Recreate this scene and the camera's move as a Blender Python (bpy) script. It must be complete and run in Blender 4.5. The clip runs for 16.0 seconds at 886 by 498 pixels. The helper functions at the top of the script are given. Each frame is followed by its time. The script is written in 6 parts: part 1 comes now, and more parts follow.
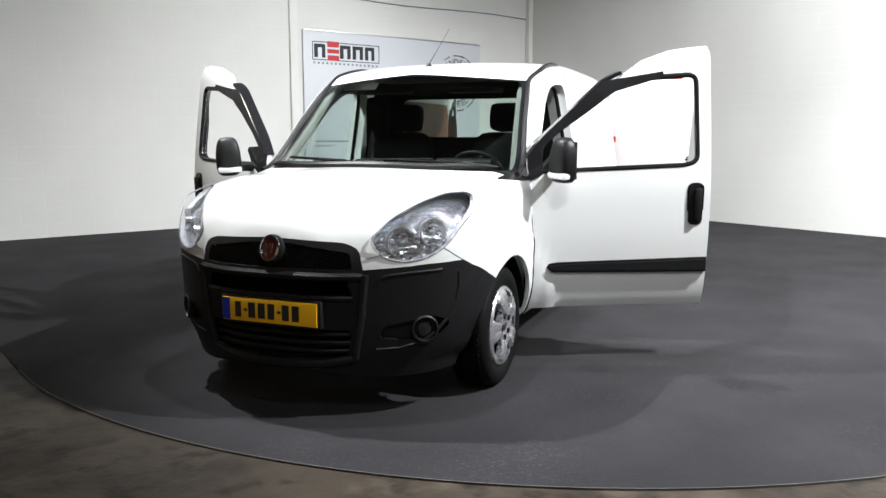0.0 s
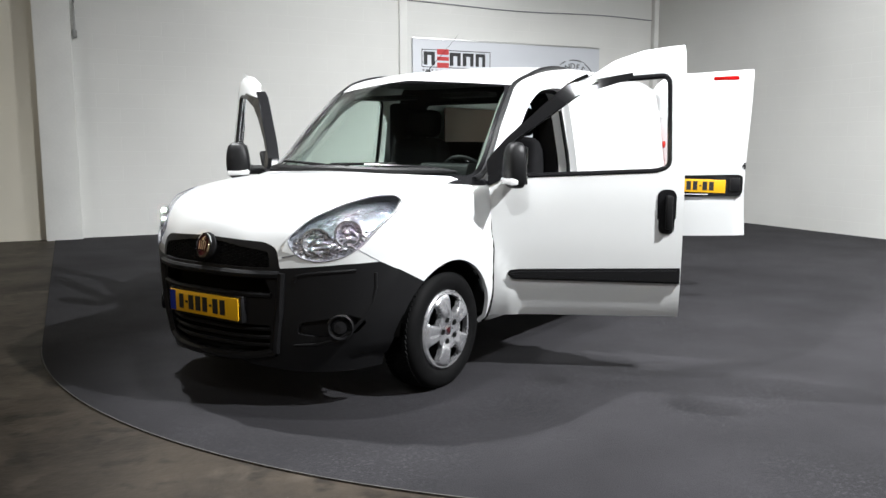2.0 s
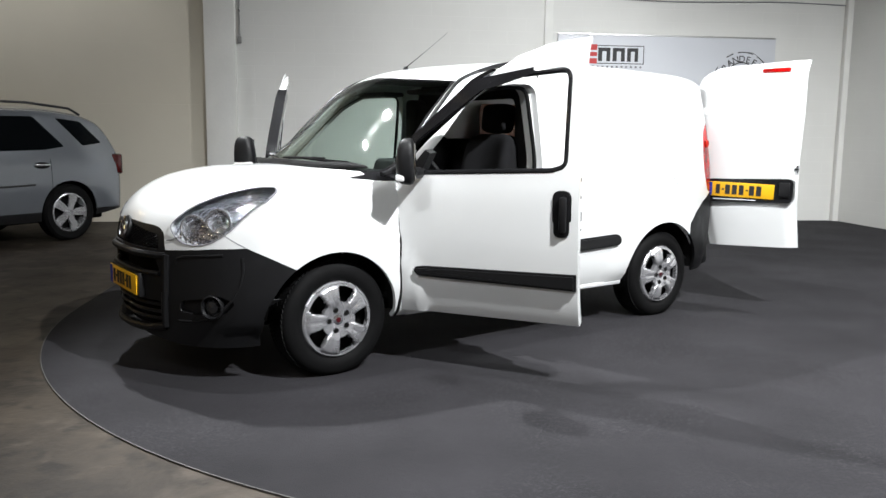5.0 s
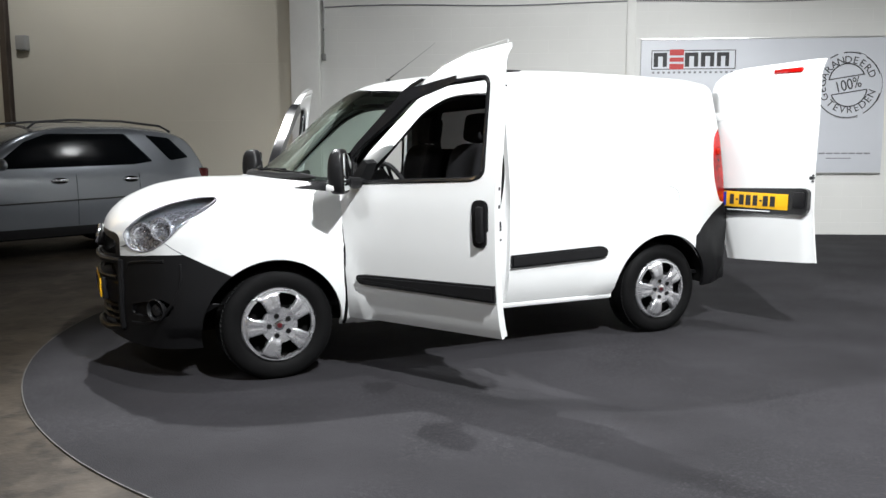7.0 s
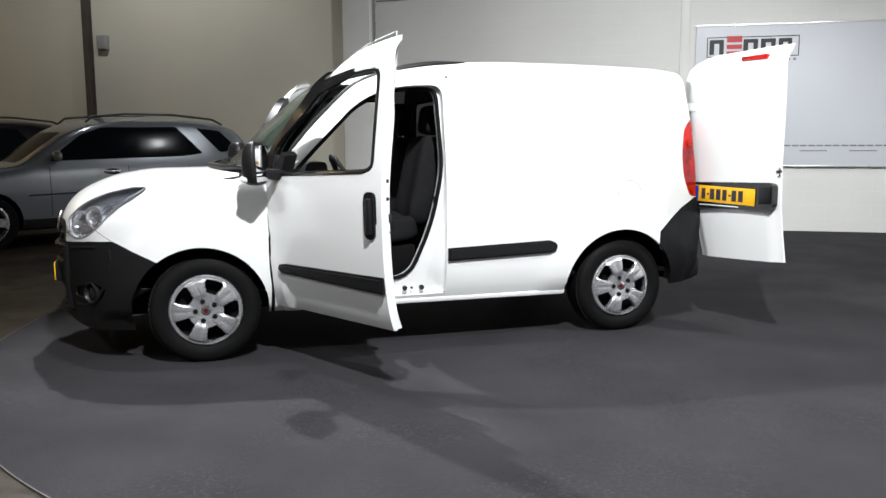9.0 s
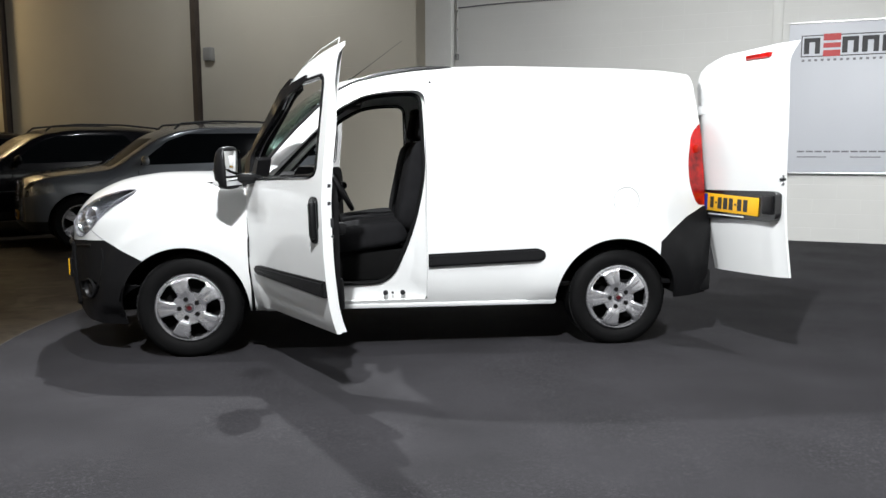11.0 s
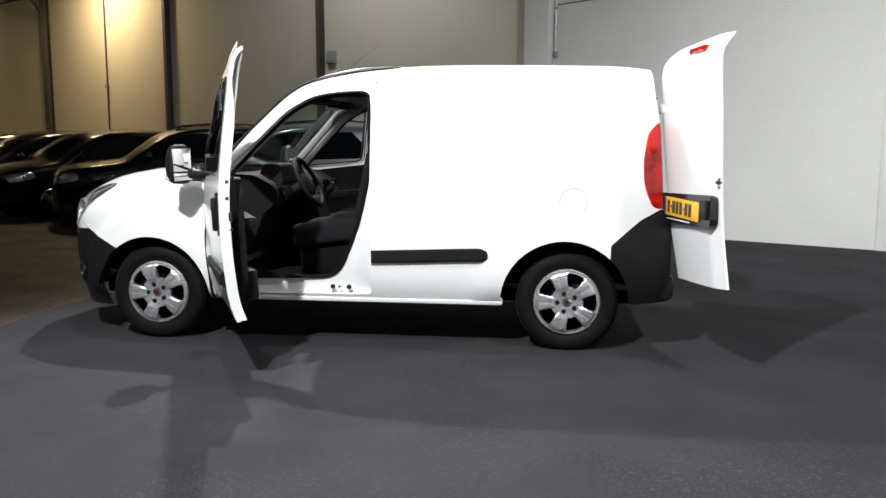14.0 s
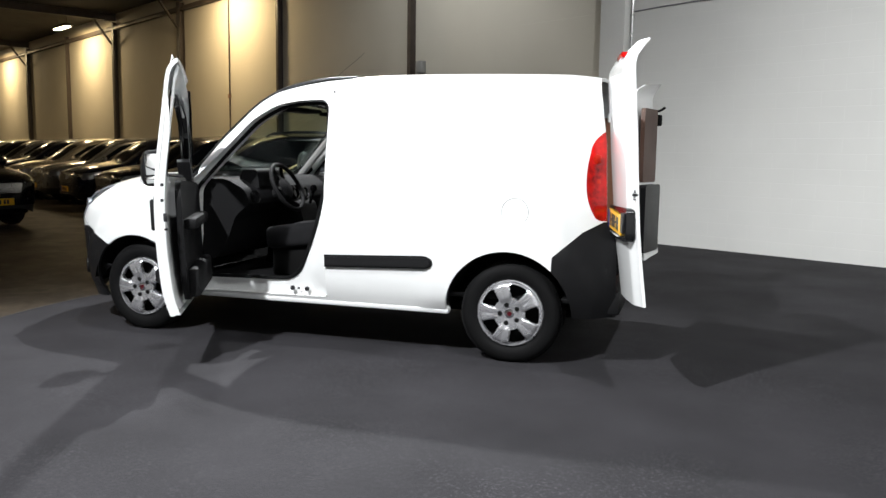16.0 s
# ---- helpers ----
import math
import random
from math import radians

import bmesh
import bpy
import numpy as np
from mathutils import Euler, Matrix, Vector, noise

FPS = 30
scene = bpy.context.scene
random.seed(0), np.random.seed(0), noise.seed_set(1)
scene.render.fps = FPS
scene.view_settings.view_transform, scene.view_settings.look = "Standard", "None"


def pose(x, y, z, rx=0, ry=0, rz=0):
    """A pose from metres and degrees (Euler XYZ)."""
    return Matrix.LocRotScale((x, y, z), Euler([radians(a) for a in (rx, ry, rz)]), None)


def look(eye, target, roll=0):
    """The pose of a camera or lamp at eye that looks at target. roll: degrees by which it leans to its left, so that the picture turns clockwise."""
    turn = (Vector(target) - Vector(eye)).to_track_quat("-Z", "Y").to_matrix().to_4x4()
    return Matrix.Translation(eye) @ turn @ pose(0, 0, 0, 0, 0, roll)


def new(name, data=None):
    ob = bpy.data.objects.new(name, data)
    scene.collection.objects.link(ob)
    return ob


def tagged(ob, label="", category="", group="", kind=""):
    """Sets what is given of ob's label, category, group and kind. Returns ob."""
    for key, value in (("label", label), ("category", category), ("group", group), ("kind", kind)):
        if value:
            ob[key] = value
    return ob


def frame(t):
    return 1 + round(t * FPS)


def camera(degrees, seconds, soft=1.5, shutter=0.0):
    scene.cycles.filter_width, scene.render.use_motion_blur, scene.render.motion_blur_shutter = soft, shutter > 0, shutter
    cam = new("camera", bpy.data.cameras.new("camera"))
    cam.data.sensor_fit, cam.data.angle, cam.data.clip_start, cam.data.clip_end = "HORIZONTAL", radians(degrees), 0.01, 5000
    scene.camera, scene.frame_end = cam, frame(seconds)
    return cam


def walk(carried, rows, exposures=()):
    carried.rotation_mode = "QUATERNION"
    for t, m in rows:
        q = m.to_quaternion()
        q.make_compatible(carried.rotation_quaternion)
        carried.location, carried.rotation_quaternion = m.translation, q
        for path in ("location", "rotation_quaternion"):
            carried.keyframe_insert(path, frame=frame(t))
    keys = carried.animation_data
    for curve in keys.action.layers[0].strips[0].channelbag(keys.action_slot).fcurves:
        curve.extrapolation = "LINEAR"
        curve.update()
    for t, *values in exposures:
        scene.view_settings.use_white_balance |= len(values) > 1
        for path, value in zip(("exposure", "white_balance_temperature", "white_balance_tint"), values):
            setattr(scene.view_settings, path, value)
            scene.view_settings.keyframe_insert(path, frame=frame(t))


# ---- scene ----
cam = camera(58.0, 16.0)
METRES, EYE, TILT, LEAN, TURN = 9.464, 1.325, 0.0, 0.0, 22.03
ROWS = [
    (0.0, 0.0, 0.0, 0.0, -0.0, -8.01, 0.01),
    (0.5, 0.0315, -0.0012, -0.0003, 4.53, -8.02, 0.03),
    (1.0, 0.0635, 0.0005, -0.0003, 7.32, -7.9, 0.19),
    (1.5, 0.0968, 0.0034, 0.0001, 11.69, -7.63, 0.28),
    (2.0, 0.1313, 0.0098, -0.0008, 12.99, -7.59, 0.07),
    (2.5, 0.1646, 0.0167, 0.0, 16.02, -7.44, -0.08),
    (3.0, 0.1981, 0.0272, -0.0006, 18.41, -7.69, 0.17),
    (3.5, 0.2308, 0.0387, -0.0007, 22.47, -7.58, 0.29),
    (4.0, 0.2635, 0.052, -0.0003, 25.92, -7.55, -0.23),
    (6.5, 0.4033, 0.1405, -0.0005, 39.8, -7.51, 0.02),
    (7.0, 0.4259, 0.1603, -0.0014, 42.56, -7.05, 0.12),
    (7.5, 0.4481, 0.1805, -0.0014, 44.67, -7.27, 0.41),
    (8.0, 0.4692, 0.2023, -0.0017, 46.94, -7.18, 0.1),
    (8.5, 0.4914, 0.2256, -0.0015, 48.77, -7.46, 0.1),
    (11.0, 0.5675, 0.3389, -0.0021, 61.26, -7.16, 0.16),
    (11.5, 0.5805, 0.3635, -0.0023, 62.12, -7.33, 0.2),
    (12.0, 0.5932, 0.3864, -0.0022, 63.48, -7.16, -0.04),
    (12.5, 0.6042, 0.4088, -0.0028, 64.98, -7.0, -0.07),
    (13.0, 0.6143, 0.4327, -0.0023, 68.74, -7.28, 0.06),
    (13.5, 0.6246, 0.4622, -0.0019, 71.96, -7.3, 0.08),
    (14.0, 0.6349, 0.4922, -0.0019, 74.98, -7.25, -0.11),
    (14.5, 0.6428, 0.5246, -0.0023, 78.03, -7.27, -0.19),
    (15.0, 0.6505, 0.5583, -0.0017, 81.48, -7.14, 0.04),
    (15.5, 0.6567, 0.5924, -0.0014, 83.56, -7.27, -0.26),
    (16.0, 0.6627, 0.6254, -0.0014, 85.66, -6.69, -0.79),
]
walk(cam, [(t, pose(2.129, -3.99, EYE, TILT, LEAN, TURN) @ pose(METRES * x, METRES * y, METRES * z, 90 + pitch, roll, yaw)) for t, x, y, z, yaw, pitch, roll in ROWS],
     ((0, 0.2), (3, 0.14), (6.5, 0.02), (8.5, -0.08), (11, -0.16), (13.5, -0.18), (16, -0.04)))

# ---- light ----
world = bpy.data.worlds.new("hall_air")
scene.world = world
world.use_nodes = True
world.node_tree.nodes["Background"].inputs[0].default_value = (0.9, 0.95, 1.0, 1)
world.node_tree.nodes["Background"].inputs[1].default_value = 0.02


def ceiling_spot(name, x, y, z, aim, watts, size, spread, colour=(1, 0.98, 0.95)):
    lamp = bpy.data.lights.new(name, "SPOT")
    lamp.energy, lamp.color = watts, colour
    lamp.shadow_soft_size, lamp.spot_size, lamp.spot_blend = size, radians(spread), 0.6
    ob = new(name, lamp)
    ob.matrix_world = look((x, y, z), aim)
    return ob


COOL = (0.96, 0.98, 1.0)
ceiling_spot("showroom_spot", -2.4, -0.25, 5.3, (3.2, 2.05, 0), 1950, 0.06, 83, COOL)
ceiling_spot("showroom_spot", 5.4, 0.65, 5.3, (2.15, 2.9, 0.3), 3300, 0.07, 99, COOL)
ceiling_spot("showroom_spot", 3.6, -4.6, 5.3, (0.6, 1.0, 1.4), 520, 0.10, 46, COOL)
ceiling_spot("showroom_spot", 0.5, -0.2, 5.4, (1.0, 0.8, 0.0), 480, 0.05, 66, COOL)
ceiling_spot("showroom_spot", -1.9, 4.6, 5.3, (-6.0, 4.4, 1.9), 390, 0.15, 150, COOL)
ceiling_spot("showroom_spot", 3.5, 5.1, 5.3, (2.5, 6.95, 0.0), 1150, 0.15, 145, COOL)
ceiling_spot("showroom_spot", -6.67, -1.65, 5.3, (-9.4, -1.1, 2.2), 210, 0.15, 140, COOL)


def hall_lamp(s, n, z, watts):
    """A warm lamp under the hall roof, in wall coordinates."""
    lamp = bpy.data.lights.new("hall_lamp", "AREA")
    lamp.energy, lamp.color, lamp.shape, lamp.size, lamp.size_y = watts, (1.0, 0.74, 0.40), "RECTANGLE", 1.2, 0.25
    ob = new("hall_lamp", lamp)
    ob.matrix_world = WALLS @ pose(s, n, z, -28 if n < 2 else 0)
    return ob


# x along the long wall, y into the hall
WALLS = Matrix(((-0.5, 0.8660254, 0, -2.262), (-0.8660254, -0.5, 0, 11.283), (0, 0, 1, 0), (0, 0, 0, 1)))
# the lamps at n 9 and 14 are unseen additions with no fixture
for s, n in ((22.4, 1.25), (33.4, 1.25), (44.4, 1.25), (28.0, 9.0), (39.0, 9.0), (22.0, 14.0)):
    hall_lamp(s, n, 5.60, 150 if n < 2 else 90)


# ---- materials ----
def nodes_of(name):
    m = bpy.data.materials.new(name)
    m.use_nodes = True
    return m, m.node_tree.nodes, m.node_tree.links, m.node_tree.nodes["Principled BSDF"]


def material(name, colour, rough=0.5, metal=0.0, vary=0.12, scale=3.0, fine=60.0, bump=0.0, bump_scale=None, coat=0.0, spec=0.5, rough_vary=0.1, alt=None):
    """A surface with variation at two scales and fine relief."""
    m, n, l, b = nodes_of(name)
    co = n.new("ShaderNodeTexCoord")
    big, small = n.new("ShaderNodeTexNoise"), n.new("ShaderNodeTexNoise")
    big.inputs["Scale"].default_value, small.inputs["Scale"].default_value = scale, fine
    big.inputs["Detail"].default_value = 5
    for t in (big, small):
        l.new(co.outputs["Object"], t.inputs["Vector"])
    add = n.new("ShaderNodeMath"); add.operation = "MULTIPLY_ADD"
    l.new(small.outputs["Fac"], add.inputs[0]); add.inputs[1].default_value = 0.4
    l.new(big.outputs["Fac"], add.inputs[2])
    ramp = n.new("ShaderNodeMapRange")
    ramp.inputs[1].default_value, ramp.inputs[2].default_value = 0.4, 1.0
    l.new(add.outputs[0], ramp.inputs[0])
    mix = n.new("ShaderNodeMix"); mix.data_type = "RGBA"
    c2 = alt if alt else tuple(c * (1 - vary) for c in colour)
    c1 = colour if alt else tuple(min(1, c * (1 + vary)) for c in colour)
    mix.inputs["A"].default_value, mix.inputs["B"].default_value = (*c1, 1), (*c2, 1)
    l.new(ramp.outputs[0], mix.inputs["Factor"])
    l.new(mix.outputs["Result"], b.inputs["Base Color"])
    rr = n.new("ShaderNodeMapRange")
    rr.inputs[3].default_value, rr.inputs[4].default_value = max(0.02, rough - rough_vary), min(1, rough + rough_vary)
    l.new(big.outputs["Fac"], rr.inputs[0]); l.new(rr.outputs[0], b.inputs["Roughness"])
    b.inputs["Metallic"].default_value = metal
    b.inputs["Coat Weight"].default_value = coat
    b.inputs["Coat Roughness"].default_value = 0.04
    b.inputs["Specular IOR Level"].default_value = spec
    if bump:
        bt = n.new("ShaderNodeTexNoise"); bt.inputs["Scale"].default_value = bump_scale or fine
        bt.inputs["Detail"].default_value = 4
        l.new(co.outputs["Object"], bt.inputs["Vector"])
        bn = n.new("ShaderNodeBump"); bn.inputs["Strength"].default_value = 0.6; bn.inputs["Distance"].default_value = bump
        l.new(bt.outputs["Fac"], bn.inputs["Height"]); l.new(bn.outputs[0], b.inputs["Normal"])
    return m


def thin_glass(name, tint=(0.85, 0.93, 0.9), ior=1.5):
    """A thin pane: clear, tinted, with a mirror gloss that grows at grazing angles."""
    m, n, l, b = nodes_of(name)
    n.remove(b)
    out = n["Material Output"]
    tr, gl, mx, lw, pw, ma = (n.new("ShaderNode" + k) for k in ("BsdfTransparent", "BsdfGlossy", "MixShader", "LayerWeight", "Math", "Math"))
    tr.inputs[0].default_value = (*tint, 1)
    gl.inputs["Roughness"].default_value = 0.02
    pw.operation, pw.inputs[1].default_value = "POWER", 4.0
    ma.operation, ma.inputs[1].default_value, ma.inputs[2].default_value = "MULTIPLY_ADD", 0.7, (ior - 1) * 0.08
    l.new(lw.outputs["Facing"], pw.inputs[0]); l.new(pw.outputs[0], ma.inputs[0])
    l.new(ma.outputs[0], mx.inputs[0]); l.new(tr.outputs[0], mx.inputs[1]); l.new(gl.outputs[0], mx.inputs[2])
    l.new(mx.outputs[0], out.inputs[0])
    return m


def block_wall(name, colour, row=0.2, width=0.6, bump=0.0011, stain=0.1, along="X"):
    """Painted masonry: faint courses under the paint, with broad stains."""
    m, n, l, b = nodes_of(name)
    co = n.new("ShaderNodeTexCoord")
    sw = n.new("ShaderNodeSeparateXYZ"); cw = n.new("ShaderNodeCombineXYZ")
    l.new(co.outputs["Object"], sw.inputs[0])
    l.new(sw.outputs[along], cw.inputs["X"]); l.new(sw.outputs["Z"], cw.inputs["Y"])
    br = n.new("ShaderNodeTexBrick")
    br.inputs["Scale"].default_value = 1.0
    br.inputs["Brick Width"].default_value, br.inputs["Row Height"].default_value = width, row
    br.inputs["Mortar Size"].default_value, br.inputs["Mortar Smooth"].default_value = 0.006, 0.6
    l.new(cw.outputs[0], br.inputs["Vector"])
    nz = n.new("ShaderNodeTexNoise"); nz.inputs["Scale"].default_value, nz.inputs["Detail"].default_value = 0.7, 6
    fn = n.new("ShaderNodeTexNoise"); fn.inputs["Scale"].default_value, fn.inputs["Detail"].default_value = 45, 3
    for t in (nz, fn):
        l.new(co.outputs["Object"], t.inputs["Vector"])
    mix = n.new("ShaderNodeMix"); mix.data_type = "RGBA"
    mix.inputs["A"].default_value = (*colour, 1)
    mix.inputs["B"].default_value = (*[c * (1 - 2 * stain) for c in colour], 1)
    l.new(nz.outputs["Fac"], mix.inputs["Factor"])
    mort = n.new("ShaderNodeMix"); mort.data_type = "RGBA"
    mort.inputs["B"].default_value = (*[c * 0.955 for c in colour], 1)
    half = n.new("ShaderNodeMath"); half.operation = "MULTIPLY"; half.inputs[1].default_value = 0.5
    l.new(br.outputs["Fac"], half.inputs[0]); l.new(half.outputs[0], mort.inputs["Factor"])
    l.new(mix.outputs["Result"], mort.inputs["A"]); l.new(mort.outputs["Result"], b.inputs["Base Color"])
    hm = n.new("ShaderNodeMath"); hm.operation = "MULTIPLY_ADD"; hm.inputs[1].default_value = -1.0
    l.new(br.outputs["Fac"], hm.inputs[0]); l.new(fn.outputs["Fac"], hm.inputs[2])
    bn = n.new("ShaderNodeBump"); bn.inputs["Distance"].default_value = bump; bn.inputs["Strength"].default_value = 0.7
    l.new(hm.outputs[0], bn.inputs["Height"]); l.new(bn.outputs[0], b.inputs["Normal"])
    b.inputs["Roughness"].default_value = 0.75
    return m


def glow(name, colour, strength):
    m, n, l, b = nodes_of(name)
    b.inputs["Emission Color"].default_value = (*colour, 1)
    b.inputs["Emission Strength"].default_value = strength
    return m


M_WALL = block_wall("painted_block_wall", (0.78, 0.78, 0.75))
M_WALL_SIDE = block_wall("painted_block_wall_side", (0.78, 0.78, 0.75), along="Y")
M_WALL_FAR = block_wall("cream_panel_wall", (0.66, 0.62, 0.52), row=0.9, width=5.3, bump=0.002, stain=0.08)
M_CONCRETE = material("stained_concrete", (0.060, 0.047, 0.034), 0.55, vary=0.3, scale=1.6, fine=11, bump=0.004, bump_scale=26, alt=(0.008, 0.0063, 0.0048), spec=0.2)
M_EDGE = material("worn_edge_trim", (0.07, 0.067, 0.062), 0.6, vary=0.4, scale=6)
M_CARPET = material("grey_needle_felt", (0.0175, 0.0167, 0.0192), 0.85, vary=0.32, scale=1.6, fine=110, bump=0.006, bump_scale=140, spec=0.25)
M_CEIL = material("dark_roof_sheet", (0.06, 0.055, 0.05), 0.8, vary=0.2, scale=1, bump=0.002)
M_STEEL = material("brown_steel_paint", (0.07, 0.055, 0.045), 0.5, vary=0.2, scale=4, bump=0.001)
M_PILLAR = material("white_plaster", (0.74, 0.74, 0.71), 0.8, vary=0.06, scale=2, bump=0.002, bump_scale=40)
M_SIGN = material("satin_sign_board", (0.60, 0.62, 0.66), 0.42, vary=0.03, scale=1.0, spec=0.5)
M_ALU = material("brushed_aluminium", (0.6, 0.6, 0.6), 0.3, 1.0, vary=0.05, fine=90)
M_INK = material("black_print", (0.015, 0.015, 0.017), 0.5, vary=0.1)
M_GREYINK = material("grey_print", (0.2, 0.2, 0.22), 0.6, vary=0.1)
M_REDINK = material("red_print", (0.5, 0.03, 0.03), 0.45, vary=0.1)
M_PAINT = material("white_car_paint", (0.74, 0.75, 0.745), 0.32, vary=0.012, scale=2, fine=9, coat=0.8, rough_vary=0.03)
M_PLASTIC = material("black_bumper_plastic", (0.0085, 0.0085, 0.0092), 0.42, vary=0.2, scale=5, fine=220, bump=0.0006, bump_scale=700, spec=0.28)
M_GLOSSBLACK = material("gloss_black_plastic", (0.012, 0.012, 0.013), 0.14, vary=0.1)
M_RUBBER = material("tyre_rubber", (0.0038, 0.0038, 0.004), 0.7, vary=0.25, scale=8, fine=120, bump=0.0008, spec=0.12)
M_RIM = material("silver_wheel_paint", (0.56, 0.56, 0.58), 0.26, 0.75, vary=0.05, scale=8, coat=0.4)
M_DARK = material("underbody_black", (0.005, 0.005, 0.005), 0.9, vary=0.2, spec=0.1)
M_TRIM = material("charcoal_trim", (0.0055, 0.0055, 0.006), 0.6, vary=0.15, scale=6, fine=300, bump=0.0007, bump_scale=600, spec=0.16)
M_CLOTH = material("charcoal_seat_cloth", (0.0085, 0.0085, 0.0095), 0.95, vary=0.3, scale=10, fine=350, bump=0.0015, bump_scale=500, spec=0.2)
M_LINER = material("grey_headliner", (0.22, 0.22, 0.21), 0.95, vary=0.08, scale=4, bump=0.001)
M_CHROME = material("chrome", (0.85, 0.85, 0.88), 0.12, 1.0, vary=0.03, rough_vary=0.04)
M_PLATE = material("yellow_plate_film", (0.78, 0.42, 0.012), 0.35, vary=0.04, scale=6)
_n, _l = M_CARPET.node_tree.nodes, M_CARPET.node_tree.links
_pb = _n["Principled BSDF"]
_src = _pb.inputs["Base Color"].links[0].from_socket
_c, _f, _s, _r, _q, _m, _a = (_n.new("ShaderNode" + k) for k in ("TexCoord", "TexNoise", "TexNoise", "MapRange", "MapRange", "Mix", "Math"))
_f.inputs["Scale"].default_value, _f.inputs["Detail"].default_value = 75, 3
_s.inputs["Scale"].default_value, _s.inputs["Detail"].default_value = 0.9, 6
_r.inputs[1].default_value, _r.inputs[2].default_value, _r.inputs[4].default_value = 0.54, 0.68, 0.6
_q.inputs[1].default_value, _q.inputs[2].default_value = 0.40, 0.68
_a.operation = "MULTIPLY"
_l.new(_c.outputs["Object"], _f.inputs["Vector"]); _l.new(_c.outputs["Object"], _s.inputs["Vector"])
_l.new(_f.outputs["Fac"], _r.inputs[0]); _l.new(_s.outputs["Fac"], _q.inputs[0])
_l.new(_r.outputs[0], _a.inputs[0]); _l.new(_q.outputs[0], _a.inputs[1])
_m.data_type = "RGBA"
_m.inputs["B"].default_value = (0.072, 0.069, 0.076, 1)
_l.new(_src, _m.inputs["A"]); _l.new(_a.outputs[0], _m.inputs["Factor"]); _l.new(_m.outputs["Result"], _pb.inputs["Base Color"])
_n, _l = M_CONCRETE.node_tree.nodes, M_CONCRETE.node_tree.links
_pb = _n["Principled BSDF"]
_src = _pb.inputs["Base Color"].links[0].from_socket
_c, _f, _s, _r, _q, _m, _d = (_n.new("ShaderNode" + k) for k in ("TexCoord", "TexNoise", "TexNoise", "MapRange", "MapRange", "Mix", "Mix"))
_f.inputs["Scale"].default_value, _f.inputs["Detail"].default_value, _f.inputs["Distortion"].default_value = 2.6, 9, 0.8
_s.inputs["Scale"].default_value, _s.inputs["Detail"].default_value = 5.5, 8
_r.inputs[1].default_value, _r.inputs[2].default_value, _r.inputs[4].default_value = 0.55, 0.68, 0.75
_q.inputs[1].default_value, _q.inputs[2].default_value, _q.inputs[4].default_value = 0.56, 0.66, 0.7
_l.new(_c.outputs["Object"], _f.inputs["Vector"]); _l.new(_c.outputs["Object"], _s.inputs["Vector"])
_l.new(_f.outputs["Fac"], _r.inputs[0]); _l.new(_s.outputs["Fac"], _q.inputs[0])
_m.data_type = _d.data_type = "RGBA"
_m.inputs["B"].default_value, _d.inputs["B"].default_value = (0.082, 0.067, 0.052, 1), (0.009, 0.007, 0.005, 1)
_l.new(_src, _m.inputs["A"]); _l.new(_r.outputs[0], _m.inputs["Factor"])
_l.new(_m.outputs["Result"], _d.inputs["A"]); _l.new(_q.outputs[0], _d.inputs["Factor"]); _l.new(_d.outputs["Result"], _pb.inputs["Base Color"])
M_BLUE = material("blue_plate_band", (0.01, 0.03, 0.30), 0.35, vary=0.05)
M_RED = material("red_lamp_plastic", (0.36, 0.004, 0.003), 0.12, vary=0.8, scale=9, fine=40, coat=0.3)
# brighter red that puts the tail lamp's glints into the colour
M_REDGLINT = material("bright_red_glint", (0.50, 0.018, 0.007), 0.15, 0.3, vary=0.4, scale=30, fine=90)
M_AMBER = material("amber_lamp_plastic", (0.7, 0.22, 0.01), 0.15, vary=0.1)
M_CLEAR = material("clear_lamp_plastic", (0.75, 0.75, 0.75), 0.12, vary=0.05, coat=1.0)
M_FACET = material("faceted_silver", (0.95, 0.94, 1.0), 0.09, 0.92, vary=0.3, scale=34, fine=90, rough_vary=0.06)
M_SATIN = material("bright_silver_bowl", (0.92, 0.92, 0.98), 0.12, 0.88, vary=0.1, scale=14, rough_vary=0.05)
M_BADGE = material("dark_red_enamel", (0.06, 0.005, 0.008), 0.2, vary=0.1, coat=0.6)
_n, _l = M_FACET.node_tree.nodes, M_FACET.node_tree.links
_v, _b, _c = _n.new("ShaderNodeTexVoronoi"), _n.new("ShaderNodeBump"), _n.new("ShaderNodeTexCoord")
_v.inputs["Scale"].default_value = 48
_b.inputs["Strength"].default_value, _b.inputs["Distance"].default_value = 1.0, 0.006
_l.new(_c.outputs["Object"], _v.inputs["Vector"]); _l.new(_v.outputs["Distance"], _b.inputs["Height"]); _l.new(_b.outputs[0], _n["Principled BSDF"].inputs["Normal"])
M_DOORPLY = material("dark_brown_plywood", (0.075, 0.038, 0.025), 0.55, vary=0.2, scale=3, fine=40, bump=0.001)
M_PLY = material("brown_plywood", (0.23, 0.10, 0.055), 0.55, vary=0.2, scale=3, fine=40, bump=0.001)
M_CARLAMP = material("dim_headlamp_glass", (0.42, 0.42, 0.42), 0.12, 0.7, vary=0.5, scale=9, fine=60, coat=1.0)
M_SOCKET = material("faded_red_plastic", (0.30, 0.18, 0.13), 0.5, vary=0.1)
M_PLASTIC_GREY = material("grey_box_plastic", (0.28, 0.28, 0.27), 0.5, vary=0.06)
M_CARGRILLE = material("chrome_slat_grille", (0.35, 0.35, 0.36), 0.25, 0.8, vary=0.4, scale=2, fine=70)
M_TUBE = glow("lamp_tube_glow", (1.0, 0.86, 0.6), 14.0)
